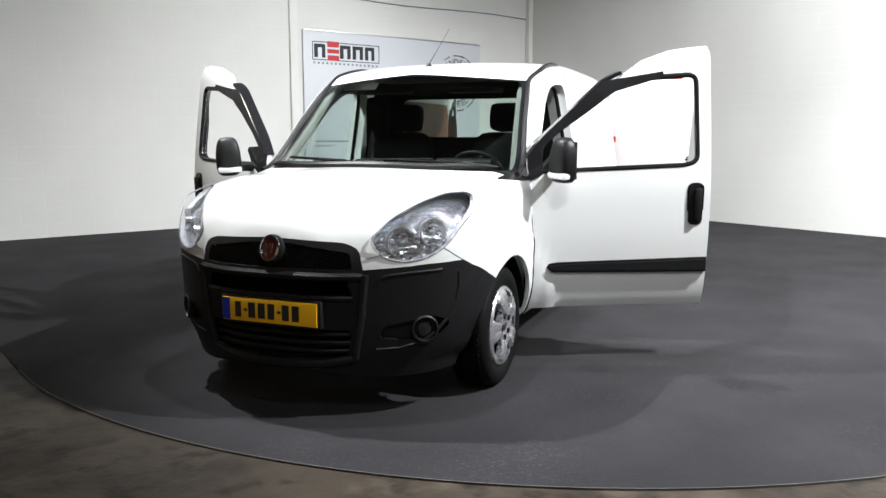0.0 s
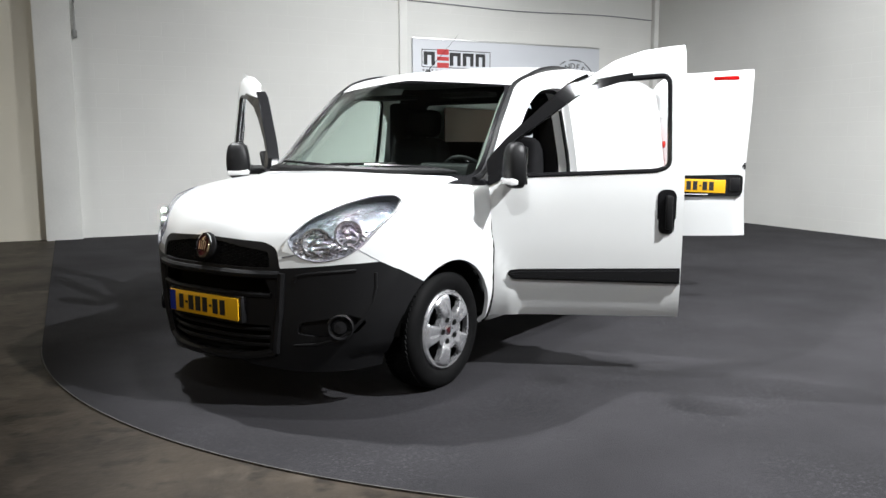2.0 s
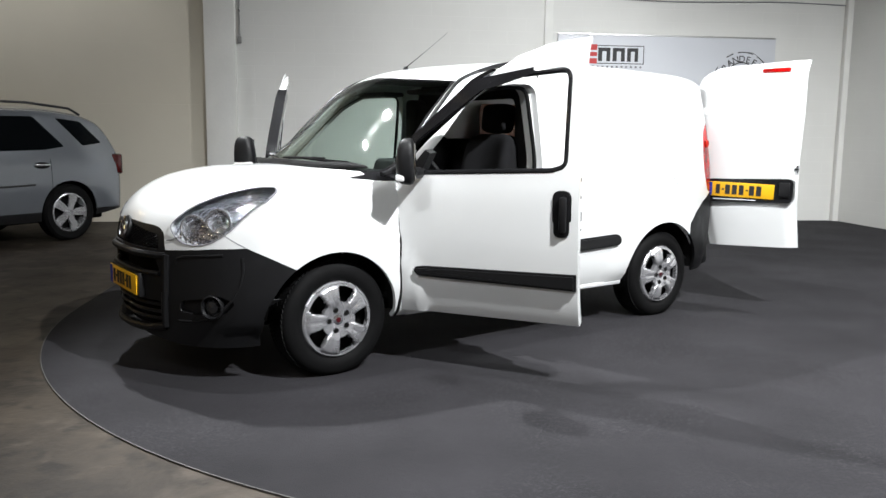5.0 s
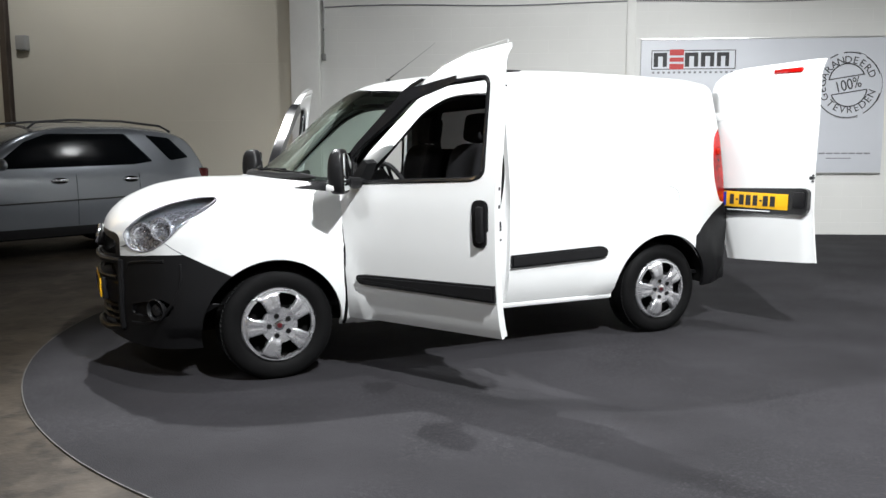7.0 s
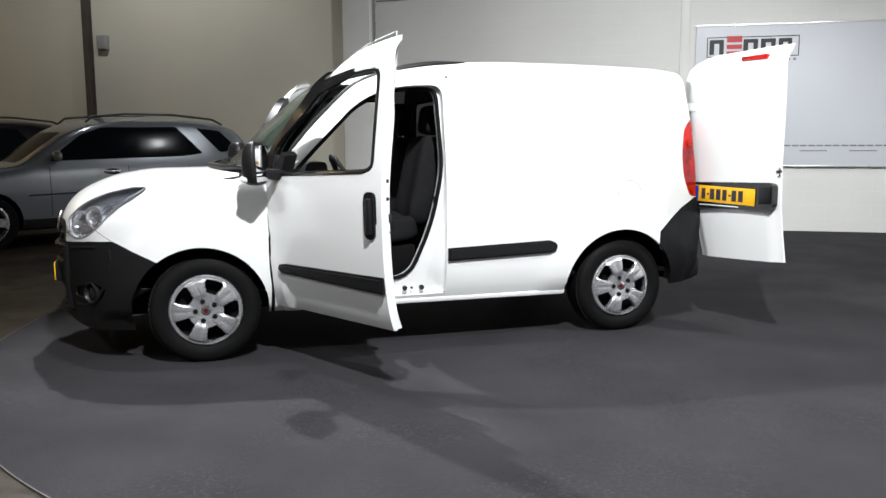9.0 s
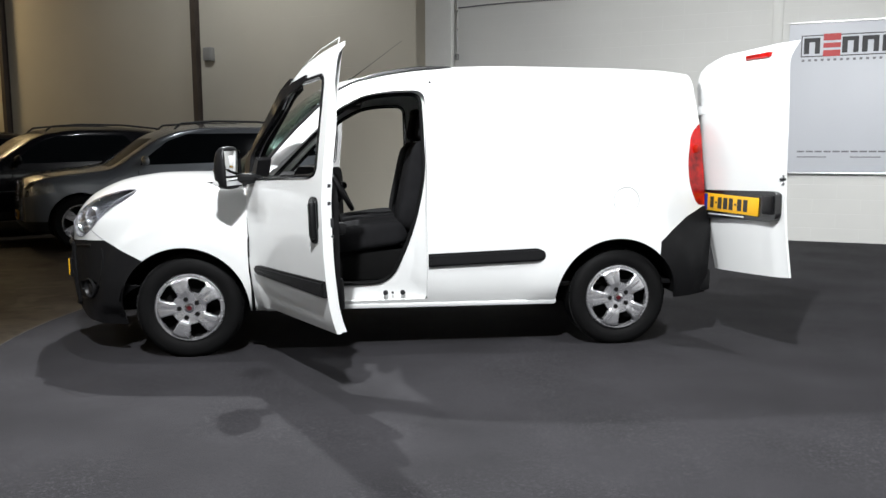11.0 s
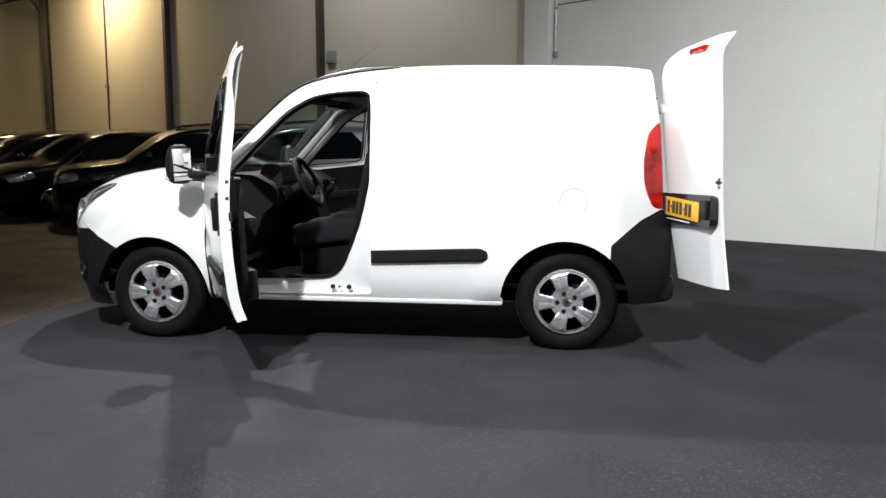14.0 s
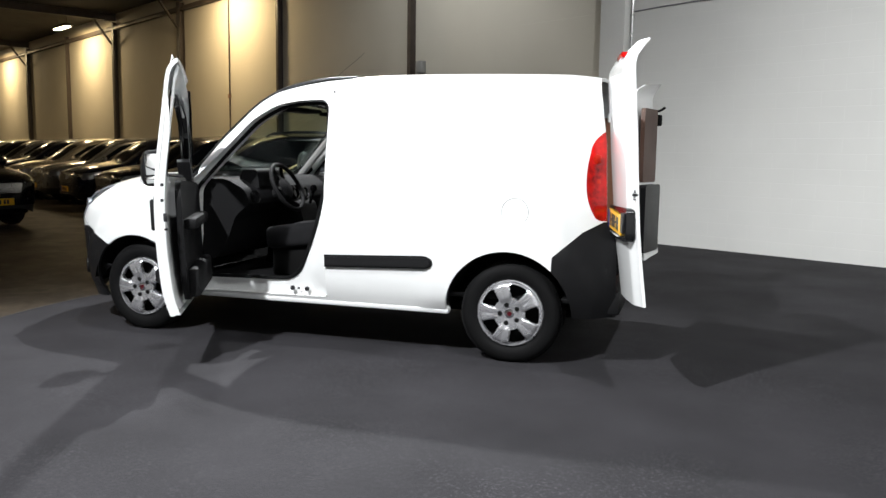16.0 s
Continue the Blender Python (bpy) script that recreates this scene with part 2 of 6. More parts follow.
M_GLASS = thin_glass("green_tint_glass", (0.80, 0.88, 0.84))
M_LENS = thin_glass("clear_headlamp_lens", (0.95, 0.96, 0.98), 1.35)
M_DARKGLASS = material("dark_car_glass", (0.004, 0.005, 0.006), 0.08, vary=0.1, coat=0.0, spec=0.03)
M_MIRROR = material("mirror_silver", (0.85, 0.86, 0.87), 0.02, 1.0, vary=0.01, rough_vary=0.01)


# ---- mesh helpers ----
def link_mesh(name, me, mat, parent=None, label="", kind=""):
    ob = new(name, me)
    me.materials.clear(); me.materials.append(mat)
    if parent:
        ob.parent = parent
    tagged(ob, label, kind=kind)
    return ob


def finish(bm, smooth=35.0):
    me = bpy.data.meshes.new("mesh")
    bmesh.ops.recalc_face_normals(bm, faces=bm.faces)
    bm.to_mesh(me); bm.free()
    shade(me, smooth)
    return me


def shade(me, smooth=35.0):
    me.polygons.foreach_set("use_smooth", [smooth > 0] * len(me.polygons))
    if smooth > 0:
        me.set_sharp_from_angle(angle=radians(smooth))


def part(name, bm, mat, parent=None, label="", smooth=35.0, kind=""):
    return link_mesh(name, finish(bm, smooth), mat, parent, label, kind)


def thing(name, m, label, category, group="", kind=""):
    ob = new(name)
    ob.matrix_world = m
    return tagged(ob, label, category, group, kind)


def box(bm, x0, x1, y0, y1, z0, z1, bevel=0.0, m=None, seg=2):
    r = bmesh.ops.create_cube(bm, size=1)
    v = r["verts"]
    bmesh.ops.scale(bm, vec=(x1 - x0, y1 - y0, z1 - z0), verts=v)
    bmesh.ops.translate(bm, vec=((x0 + x1) / 2, (y0 + y1) / 2, (z0 + z1) / 2), verts=v)
    if bevel:
        g = list({e for a in v for e in a.link_edges})
        r = bmesh.ops.bevel(bm, geom=g, offset=bevel, segments=seg, profile=0.5, affect="EDGES")
        v = list({a for f in r["faces"] for a in f.verts} | {a for a in v if a.is_valid})
    if m is not None:
        bmesh.ops.transform(bm, matrix=m, verts=v)
    return bm


def boxes(*args, **kw):
    bm = bmesh.new()
    for a in args:
        box(bm, *a, **kw)
    return bm


def rounded(pts, r, n=5):
    """A polygon with its corners rounded by r (one radius, or one for each corner)."""
    out = []
    k = len(pts)
    for i, p in enumerate(pts):
        p = np.array(p, float)
        a, b = np.array(pts[i - 1], float) - p, np.array(pts[(i + 1) % k], float) - p
        la, lb = np.linalg.norm(a), np.linalg.norm(b)
        d = min(r[i] if isinstance(r, (list, tuple)) else r, la * 0.45, lb * 0.45)
        if d < 1e-4:
            out.append(tuple(p)); continue
        s, e = p + a / la * d, p + b / lb * d
        for j in range(n + 1):
            t = j / n
            out.append(tuple((1 - t) ** 2 * s + 2 * t * (1 - t) * p + t * t * e))
    return out


def prism(pts, axis, a, b, bm=None, m=None):
    """A polygon drawn out along an axis. x: points are (y, z); y: (x, z); z: (x, y)."""
    bm = bm or bmesh.new()
    def at(p, d):
        return {"x": (d, p[0], p[1]), "y": (p[0], d, p[1]), "z": (p[0], p[1], d)}[axis]
    lo = [bm.verts.new(at(p, a)) for p in pts]
    hi = [bm.verts.new(at(p, b)) for p in pts]
    k = len(pts)
    fs = [bm.faces.new(lo[::-1]), bm.faces.new(hi)]
    for i in range(k):
        fs.append(bm.faces.new((lo[i], lo[(i + 1) % k], hi[(i + 1) % k], hi[i])))
    bmesh.ops.recalc_face_normals(bm, faces=fs)
    if m is not None:
        bmesh.ops.transform(bm, matrix=m, verts=lo + hi)
    return bm


def cylinder(bm, r, h, m, n=24, r2=None):
    v = bmesh.ops.create_cone(bm, cap_ends=True, segments=n, radius1=r, radius2=r if r2 is None else r2, depth=h, matrix=m)["verts"]
    return v


def lathe(bm, prof, n=48, m=None, closed=False):
    """Turns (radius, height) points about the local z axis."""
    rings = []
    for i in range(n):
        a = 2 * math.pi * i / n
        rings.append([bm.verts.new((r * math.cos(a), r * math.sin(a), h)) for r, h in prof])
    k = len(prof)
    for i in range(n):
        p, q = rings[i], rings[(i + 1) % n]
        for j in range(k if closed else k - 1):
            bm.faces.new((p[j], q[j], q[(j + 1) % k], p[(j + 1) % k]))
    vs = [v for r in rings for v in r]
    if m is not None:
        bmesh.ops.transform(bm, matrix=m, verts=vs)
    return bm


def tube(bm, pts, r, n=8, closed=False):
    """A round bar along points."""
    P = [Vector(p) for p in pts]
    k = len(P)
    rings = []
    up = Vector((0.123, 0.31, 0.94))
    for i, p in enumerate(P):
        d = (P[(i + 1) % k] - P[i - 1]) if closed else (P[min(i + 1, k - 1)] - P[max(i - 1, 0)])
        d.normalize()
        u = d.cross(up)
        if u.length < 1e-3:
            u = d.cross(Vector((1, 0, 0)))
        u.normalize(); w = d.cross(u)
        rr = r[i] if isinstance(r, (list, tuple)) else r
        rings.append([bm.verts.new(p + rr * (math.cos(a) * u + math.sin(a) * w)) for a in (2 * math.pi * j / n for j in range(n))])
    for i in range(k if closed else k - 1):
        a, b = rings[i], rings[(i + 1) % k]
        for j in range(n):
            bm.faces.new((a[j], a[(j + 1) % n], b[(j + 1) % n], b[j]))
    if not closed:
        bm.faces.new(rings[0][::-1]); bm.faces.new(rings[-1])
    return bm


def spline(xs, ys):
    """A smooth curve through points, with no overshoot."""
    xs, ys = np.array(xs, float), np.array(ys, float)
    d = np.diff(ys) / np.diff(xs)
    t = np.zeros(len(xs)); t[0], t[-1] = d[0], d[-1]
    for i in range(1, len(xs) - 1):
        t[i] = 0 if d[i - 1] * d[i] <= 0 else 2 * d[i - 1] * d[i] / (d[i - 1] + d[i])
    def f(x):
        x = min(max(x, xs[0]), xs[-1])
        i = min(int(np.searchsorted(xs, x, side="right")) - 1, len(xs) - 2)
        h = xs[i + 1] - xs[i]; u = (x - xs[i]) / h
        return ((2 * u**3 - 3 * u**2 + 1) * ys[i] + (u**3 - 2 * u**2 + u) * h * t[i] + (-2 * u**3 + 3 * u**2) * ys[i + 1] + (u**3 - u**2) * h * t[i + 1])
    return f


def carved(me, cuts=(), keep=None, smooth=30.0):
    """A mesh with prisms cut away, or kept to one prism. Cutters are bmeshes."""
    ob = bpy.data.objects.new("tmp", me)
    scene.collection.objects.link(ob)
    tmp = []
    for bm, op in [(keep, "INTERSECT")] * (keep is not None) + [(c, "DIFFERENCE") for c in cuts]:
        cm = bpy.data.meshes.new("cut"); bm.to_mesh(cm)
        co = bpy.data.objects.new("cut", cm); scene.collection.objects.link(co); tmp.append(co)
        md = ob.modifiers.new("b", "BOOLEAN"); md.operation, md.solver, md.object = op, "EXACT", co
    out = bpy.data.meshes.new_from_object(ob.evaluated_get(bpy.context.evaluated_depsgraph_get()))
    for o in tmp + [ob]:
        d = o.data
        bpy.data.objects.remove(o)
        if d is not me:
            bpy.data.meshes.remove(d)
    shade(out, smooth)
    return out


def loft(stations, section, thick, cap_front=True, cap_rear=False):
    """A shell from half sections at stations along y, mirrored, and given a thickness inwards."""
    bm = bmesh.new()
    rows = []
    for y in stations:
        half = section(y)
        pts = [(x, z) for x, z in half] + [(-x, z) for x, z in half[-2::-1]]
        rows.append([bm.verts.new((x, y, z)) for x, z in pts])
    for a, b in zip(rows, rows[1:]):
        for i in range(len(a) - 1):
            bm.faces.new((a[i], a[i + 1], b[i + 1], b[i]))
    for row, on in ((rows[0], cap_front), (rows[-1], cap_rear)):
        if on:
            k = len(row)
            for i in range(k // 2):
                if i == k // 2 - 1 and k % 2:
                    bm.faces.new((row[i], row[i + 1], row[k - 1 - i]))
                else:
                    bm.faces.new((row[i], row[i + 1], row[k - 2 - i], row[k - 1 - i]))
    bmesh.ops.recalc_face_normals(bm, faces=bm.faces)
    # outward: the roof's faces point up
    top = max(bm.faces, key=lambda f: f.calc_center_median().z)
    if top.normal.z < 0:
        bmesh.ops.reverse_faces(bm, faces=bm.faces)
    me = bpy.data.meshes.new("shell"); bm.to_mesh(me); bm.free()
    if thick:
        ob = bpy.data.objects.new("tmp", me); scene.collection.objects.link(ob)
        md = ob.modifiers.new("s", "SOLIDIFY"); md.thickness, md.offset = thick, -1
        out = bpy.data.meshes.new_from_object(ob.evaluated_get(bpy.context.evaluated_depsgraph_get()))
        bpy.data.objects.remove(ob); bpy.data.meshes.remove(me)
        me = out
    return me


def section_maker(top, edge, width, bottom, side, radius, flare=None, inset=0.0, ns=22, nc=7, nt=12):
    """Half cross-sections of a car body: side, rounded shoulder, crowned top."""
    def at(y):
        zt, ze, w, zb, r = top(y), edge(y), width(y), bottom(y), radius(y)
        zc = max(ze - r, zb + 0.02)
        def x_at(z):
            x = w + side(z) - inset
            return x + (flare(y, z) if flare else 0.0)
        pts = []
        for i in range(ns):
            z = zb + (zc - zb) * i / (ns - 1)
            pts.append((max(x_at(z), 0.02), z))
        p0 = np.array(pts[-1]); rx = min(r * 1.1, p0[0] * 0.6)
        p1 = np.array((max(x_at(ze), 0.01), ze - inset)); p2 = np.array((p1[0] - rx, ze - inset + (zt - ze) * (1 - ((p1[0] - rx) / max(p1[0], 0.05)) ** 2)))
        for i in range(1, nc + 1):
            t = i / nc
            q = (1 - t) ** 2 * p0 + 2 * t * (1 - t) * p1 + t * t * p2
            pts.append((q[0], q[1]))
        for i in range(1, nt + 1):
            x = p2[0] * (1 - i / nt)
            pts.append((x, ze - inset + (zt - ze) * (1 - (x / max(p1[0], 0.05)) ** 2)))
        pts[-1] = (0.0, pts[-1][1])
        return pts
    return at


# ---- the hall ----
LONG, DEEP, HIGH = 52.0, 17.5, 6.0


def structure(name, bm, mat, label, m=WALLS, smooth=0):
    ob = part(name, bm, mat, None, label, smooth, "structure")
    ob.matrix_world = m
    return ob


bm = boxes((-0.3, LONG + 0.3, -0.3, DEEP + 0.3, -0.2, 0.0))
structure("floor", bm, M_CONCRETE, "stained brown concrete hall floor")
bm = boxes((-0.3, 10.33, -0.3, 0.0, 0.0, HIGH))
structure("wall_long", bm, M_WALL, "white painted block wall of the showroom")
bm = boxes((10.33, LONG + 0.3, -0.3, -0.03, 0.0, HIGH))
structure("wall_long_far", bm, M_WALL_FAR, "cream panelled wall of the storage hall")
bm = boxes((-0.3, 0.0, 0.0, DEEP + 0.3, 0.0, HIGH))
structure("wall_short", bm, M_WALL_SIDE, "white painted block wall meeting the sign wall")
bm = boxes((-0.0, LONG, DEEP, DEEP + 0.3, 0.0, HIGH))
structure("wall_back", bm, M_WALL, "plain painted wall closing the hall")
bm = boxes((LONG, LONG + 0.3, -0.03, DEEP, 0.0, HIGH))
structure("wall_end", bm, M_WALL_FAR, "plain far end wall of the hall")
bm = boxes((-0.3, LONG + 0.3, -0.3, DEEP + 0.3, HIGH, HIGH + 0.2))
structure("ceiling", bm, M_CEIL, "dark sheet metal hall ceiling")


# grey carpet: a straight edge from the wall, then a round lobe
def carpet_outline():
    c, r = Vector((0.25, 2.72)), 4.06
    d = Vector((-0.866, 0.5))
    pts = []
    a0, a1 = math.atan2(-0.866, -0.5), radians(-32)
    for i in range(61):
        a = a0 + (a1 - a0) * i / 60
        pts.append(c + r * Vector((math.cos(a), math.sin(a))))
    tan = Vector((math.sin(radians(32)), math.cos(radians(32))))
    far = pts[-1] + tan * 0.5
    pts.append(far + Vector((5.0, 1.2)))
    inv = WALLS.inverted()
    loc = [inv @ Vector((p.x, p.y, 0)) for p in pts]
    s_left = loc[0].x
    out = [(p.x, p.y) for p in loc]
    out += [(0.005, DEEP - 0.01), (0.005, 0.004), (s_left, 0.004)]
    return out


bm = prism(carpet_outline(), "z", 0.0, 0.008)
structure("carpet", bm, M_CARPET, "dark grey needle felt carpet with a rounded edge")
outline = carpet_outline()[:-3]
bm = bmesh.new()
rim = []
for i, (x, y) in enumerate(outline):
    x0, y0 = outline[max(i - 1, 0)]
    x1, y1 = outline[min(i + 1, len(outline) - 1)]
    d = math.hypot(x1 - x0, y1 - y0)
    nx, ny = (y1 - y0) / d, -(x1 - x0) / d
    rim.append([bm.verts.new((x + nx * o, y + ny * o, z)) for o, z in ((-0.003, 0.0085), (0.003, 0.0085), (0.004, 0.0), (-0.003, 0.0))])
for a, b in zip(rim, rim[1:]):
    for k in range(4):
        bm.faces.new((a[k], a[(k + 1) % 4], b[(k + 1) % 4], b[k]))
structure("carpet_edge", bm, M_EDGE, "thin pale trim along the carpet edge")

bm = boxes((9.87, 10.325, 0.0, 0.16, 0.0, HIGH), bevel=0.012)
structure("wall_pillar", bm, M_PILLAR, "white plastered pillar on the long wall", smooth=30)
bm = boxes((4.99, 5.12, 0.0, 0.05, 0.0, HIGH), bevel=0.006)
structure("wall_joint_strip", bm, M_PILLAR, "white cover strip over a wall joint", smooth=30)
bm = boxes((-0.0, 0.1, 0.0, 0.1, 0.0, HIGH), bevel=0.006)
structure("corner_pipe_casing", bm, M_PILLAR, "white casing in the wall corner", smooth=30)
for s, h in ((15.07, 0.05), (20.15, 0.05), (25.75, 0.12), (31.04, 0.09), (35.98, 0.03), (41.26, 0.12)):
    bm = boxes((s - h, s + h, -0.03, -0.018, 0, HIGH - 0.3), (s - 0.008, s + 0.008, -0.018, 0.10, 0, HIGH - 0.3), (s - h, s + h, 0.10, 0.112, 0, HIGH - 0.3))
    structure("steel_column", bm, M_STEEL, "dark brown steel column against the wall")
    if h < 0.07:
        continue
    bm = boxes((s - 0.07, s + 0.07, -0.03, DEEP, HIGH - 0.26, HIGH - 0.24), (s - 0.006, s + 0.006, -0.03, DEEP, HIGH - 0.24, HIGH - 0.02), (s - 0.07, s + 0.07, -0.03, DEEP, HIGH - 0.02, HIGH - 0.004))
    prism([(0.11, HIGH - 1.05), (0.15, HIGH - 1.05), (0.75, HIGH - 0.26), (0.68, HIGH - 0.26)], "x", s - 0.05, s + 0.05, bm)
    structure("roof_beam", bm, M_STEEL, "dark steel roof beam with a knee brace")


# ---- the van: nose towards -y, its left side towards +x, front axle at y = 0 ----
def nosed(ys):
    return [-0.6 + (y + 0.6) * 0.9 if y < -0.6 else y for y in ys]


top_f = spline(nosed([-0.92, -0.90, -0.87, -0.80, -0.70, -0.5, -0.25, 0.0, 0.10, 0.16, 0.45, 0.75, 0.88, 1.0, 1.2, 1.5, 2.0, 2.5, 3.0, 3.3, 3.40]),
               [0.70, 0.82, 0.905, 0.985, 1.045, 1.115, 1.147, 1.15, 1.155, 1.175, 1.44, 1.69, 1.755, 1.785, 1.815, 1.845, 1.86, 1.858, 1.845, 1.82, 1.80])
edge_f = spline(nosed([-0.92, -0.90, -0.87, -0.80, -0.70, -0.5, -0.25, 0.0, 0.2, 0.36, 0.7, 0.95, 1.1, 1.3, 1.5, 2.0, 3.0, 3.40]),
                [0.64, 0.72, 0.78, 0.84, 0.89, 0.97, 1.04, 1.075, 1.085, 1.10, 1.41, 1.65, 1.735, 1.785, 1.81, 1.83, 1.815, 1.77])
width_f = spline(nosed([-0.92, -0.905, -0.87, -0.82, -0.75, -0.68, -0.60, -0.50, -0.4, -0.3, -0.1, 0.2, 1.5, 3.0, 3.2, 3.32, 3.40]),
                 [0.16, 0.25, 0.345, 0.445, 0.57, 0.67, 0.755, 0.82, 0.86, 0.883, 0.90, 0.905, 0.91, 0.905, 0.89, 0.86, 0.82])
bottom_f = spline(nosed([-0.92, -0.86, -0.7, -0.4, -0.2, 0.3, 2.4, 3.0, 3.4]), [0.30, 0.235, 0.20, 0.21, 0.25, 0.29, 0.30, 0.31, 0.33])
side_f = spline([0.15, 0.28, 0.36, 0.5, 0.8, 1.0, 1.12, 1.4, 1.7, 1.9], [-0.14, -0.085, -0.048, -0.016, 0.0, -0.003, -0.013, -0.055, -0.112, -0.155])
radius_f = spline(nosed([-0.92, -0.8, -0.4, 0.1, 0.4, 0.9, 1.3, 3.4]), [0.06, 0.12, 0.14, 0.10, 0.05, 0.07, 0.10, 0.10])


def smoothstep(a, b, x):
    t = min(max((x - a) / (b - a), 0), 1)
    return t * t * (3 - 2 * t)


def van_flare(y, z):
    f = 0.0
    for cy, r in ((0.01, 0.60), (2.745, 0.58)):
        d = math.hypot(y - cy, z - 0.32)
        if z > 0.30:
            f = max(f, 0.017 * (1 - smoothstep(r - 0.035, r, d)) + 0.005 * (1 - smoothstep(0.445, 0.475, d)))
    # the upper side swells slightly over a shoulder line
    return f


stations = sorted(set([-0.888, -0.88, -0.87, -0.858, -0.842, -0.825] + list(np.round(np.arange(-0.80, 0.0, 0.035), 3)) + list(np.round(np.arange(0.0, 1.6, 0.04), 3)) + list(np.round(np.arange(1.6, 3.1, 0.06), 3)) + list(np.round(np.arange(3.1, 3.401, 0.03), 3))))
van_sec = section_maker(top_f, edge_f, width_f, bottom_f, side_f, radius_f, van_flare)
SHELL = loft(stations, van_sec, 0.022)


def skin_x(y, z):
    """Half-width of the body's surface at a height, round shoulder included."""
    pts = van_sec(y)
    best = pts[0][0]
    for (x0, z0), (x1, z1) in zip(pts, pts[1:]):
        if z0 <= z <= z1 and z1 > z0:
            return x0 + (x1 - x0) * (z - z0) / (z1 - z0)
        if z1 <= z:
            best = x1
    return best


def ray_to(poly, c, a):
    """Where a ray from c at an angle leaves a polygon."""
    dx, dy = math.cos(a), math.sin(a)
    far = 0.0
    for i in range(len(poly)):
        (x1, y1), (x2, y2) = poly[i - 1], poly[i]
        ex, ey = x2 - x1, y2 - y1
        den = dx * ey - dy * ex
        if abs(den) < 1e-9:
            continue
        t = ((x1 - c[0]) * ey - (y1 - c[1]) * ex) / den
        u = ((x1 - c[0]) * dy - (y1 - c[1]) * dx) / den
        if t > 0 and -1e-6 <= u <= 1 + 1e-6:
            far = max(far, t)
    return (c[0] + dx * far, c[1] + dy * far)


def ring_panel(s, inner, outer, c, rows, n=140, over=None):
    """A panel between two outlines on the body's side; rows of (share from inner to outer, depth)."""
    bm = bmesh.new()
    rings = [[] for _ in rows]
    for k in range(n):
        a = 2 * math.pi * k / n
        p, q = ray_to(inner, c, a), ray_to(outer, c, a)
        for r, (f, d) in enumerate(rows):
            y, z = p[0] + (q[0] - p[0]) * f, p[1] + (q[1] - p[1]) * f
            rings[r].append(bm.verts.new((s * ((over or skin_x)(y, z) - d), y, z)))
    for a, b in zip(rings, rings[1:]):
        for k in range(n):
            bm.faces.new((a[k], a[(k + 1) % n], b[(k + 1) % n], b[k]))
    return bm



NOSE = loft([y for y in stations if y < 0.3], section_maker(top_f, edge_f, width_f, bottom_f, side_f, radius_f, None, inset=0.04), 0.012)
P_DOOR = [(0.425, 0.335), (0.42, 1.075), (0.69, 1.375), (0.93, 1.625), (1.10, 1.725), (1.28, 1.785), (1.484, 1.825), (1.484, 0.345)]
P_WINDOW = rounded([(0.485, 1.130), (0.490, 1.270), (0.58, 1.350), (0.76, 1.473), (0.90, 1.570), (1.03, 1.630), (1.40, 1.655), (1.405, 1.19), (1.34, 1.165)], [0.02, 0.03, 0.05, 0.05, 0.05, 0.06, 0.05, 0.05, 0.05])
P_FRAME = [(0.425, 0.335), (0.412, 1.21), (0.52, 1.338), (0.68, 1.480), (0.85, 1.612), (0.95, 1.652), (1.10, 1.722), (1.28, 1.785), (1.484, 1.825), (1.484, 0.345)]
P_OPEN = rounded([(0.46, 0.44), (0.47, 1.06), (0.71, 1.31), (0.93, 1.53), (1.10, 1.62), (1.25, 1.645), (1.455, 1.65), (1.475, 1.15), (1.40, 0.80), (1.25, 0.455)], [0.08, 0.05, 0.05, 0.08, 0.06, 0.06, 0.07, 0.1, 0.2, 0.12])
P_FBUMP = [(-1.3, 0.712), (-0.86, 0.712), (-0.64, 0.745), (-0.50, 0.752), (-0.235, 0.615), (-0.21, 0.1), (-1.3, 0.1)]
P_RBUMP = [(3.02, 0.70), (3.20, 0.86), (3.32, 0.925), (3.6, 0.93), (3.6, 0.1), (3.0, 0.1)]
P_TAIL = rounded([(3.305, 1.47), (3.235, 1.40), (3.205, 1.22), (3.215, 1.06), (3.275, 0.93), (3.6, 0.93), (3.6, 1.47)], [0.03, 0.08, 0.1, 0.1, 0.04, 0, 0])
P_GRILLE = rounded([(-0.45, 0.69), (-0.425, 0.815), (-0.36, 0.845), (0, 0.862), (0.36, 0.845), (0.425, 0.815), (0.45, 0.69)], [0.01, 0.05, 0.04, 0.1, 0.04, 0.05, 0.01])
P_SCREEN = rounded([(-0.80, 1.135), (-0.745, 1.40), (-0.70, 1.60), (-0.675, 1.665), (0, 1.715), (0.675, 1.665), (0.70, 1.60), (0.745, 1.40), (0.80, 1.135), (0, 1.165)], [0.02, 0, 0, 0.05, 0.2, 0.05, 0, 0, 0.02, 0])
P_LAMP = rounded([(-0.268, 0.855), (-0.215, 0.778), (-0.13, 0.755), (-0.02, 0.768), (0.09, 0.83), (0.17, 0.915), (0.275, 0.995), (0.305, 1.035), (0.28, 1.058), (0.17, 1.055), (0.01, 1.018), (-0.15, 0.953)], [0.04, 0.04, 0.05, 0.06, 0.05, 0.05, 0.03, 0.015, 0.02, 0.05, 0.05, 0.05])
P_FOOT = [(0.11, 1.098), (0.28, 1.082), (0.418, 1.080), (0.51, 1.16), (0.50, 1.40), (0.30, 1.40), (0.22, 1.116)]
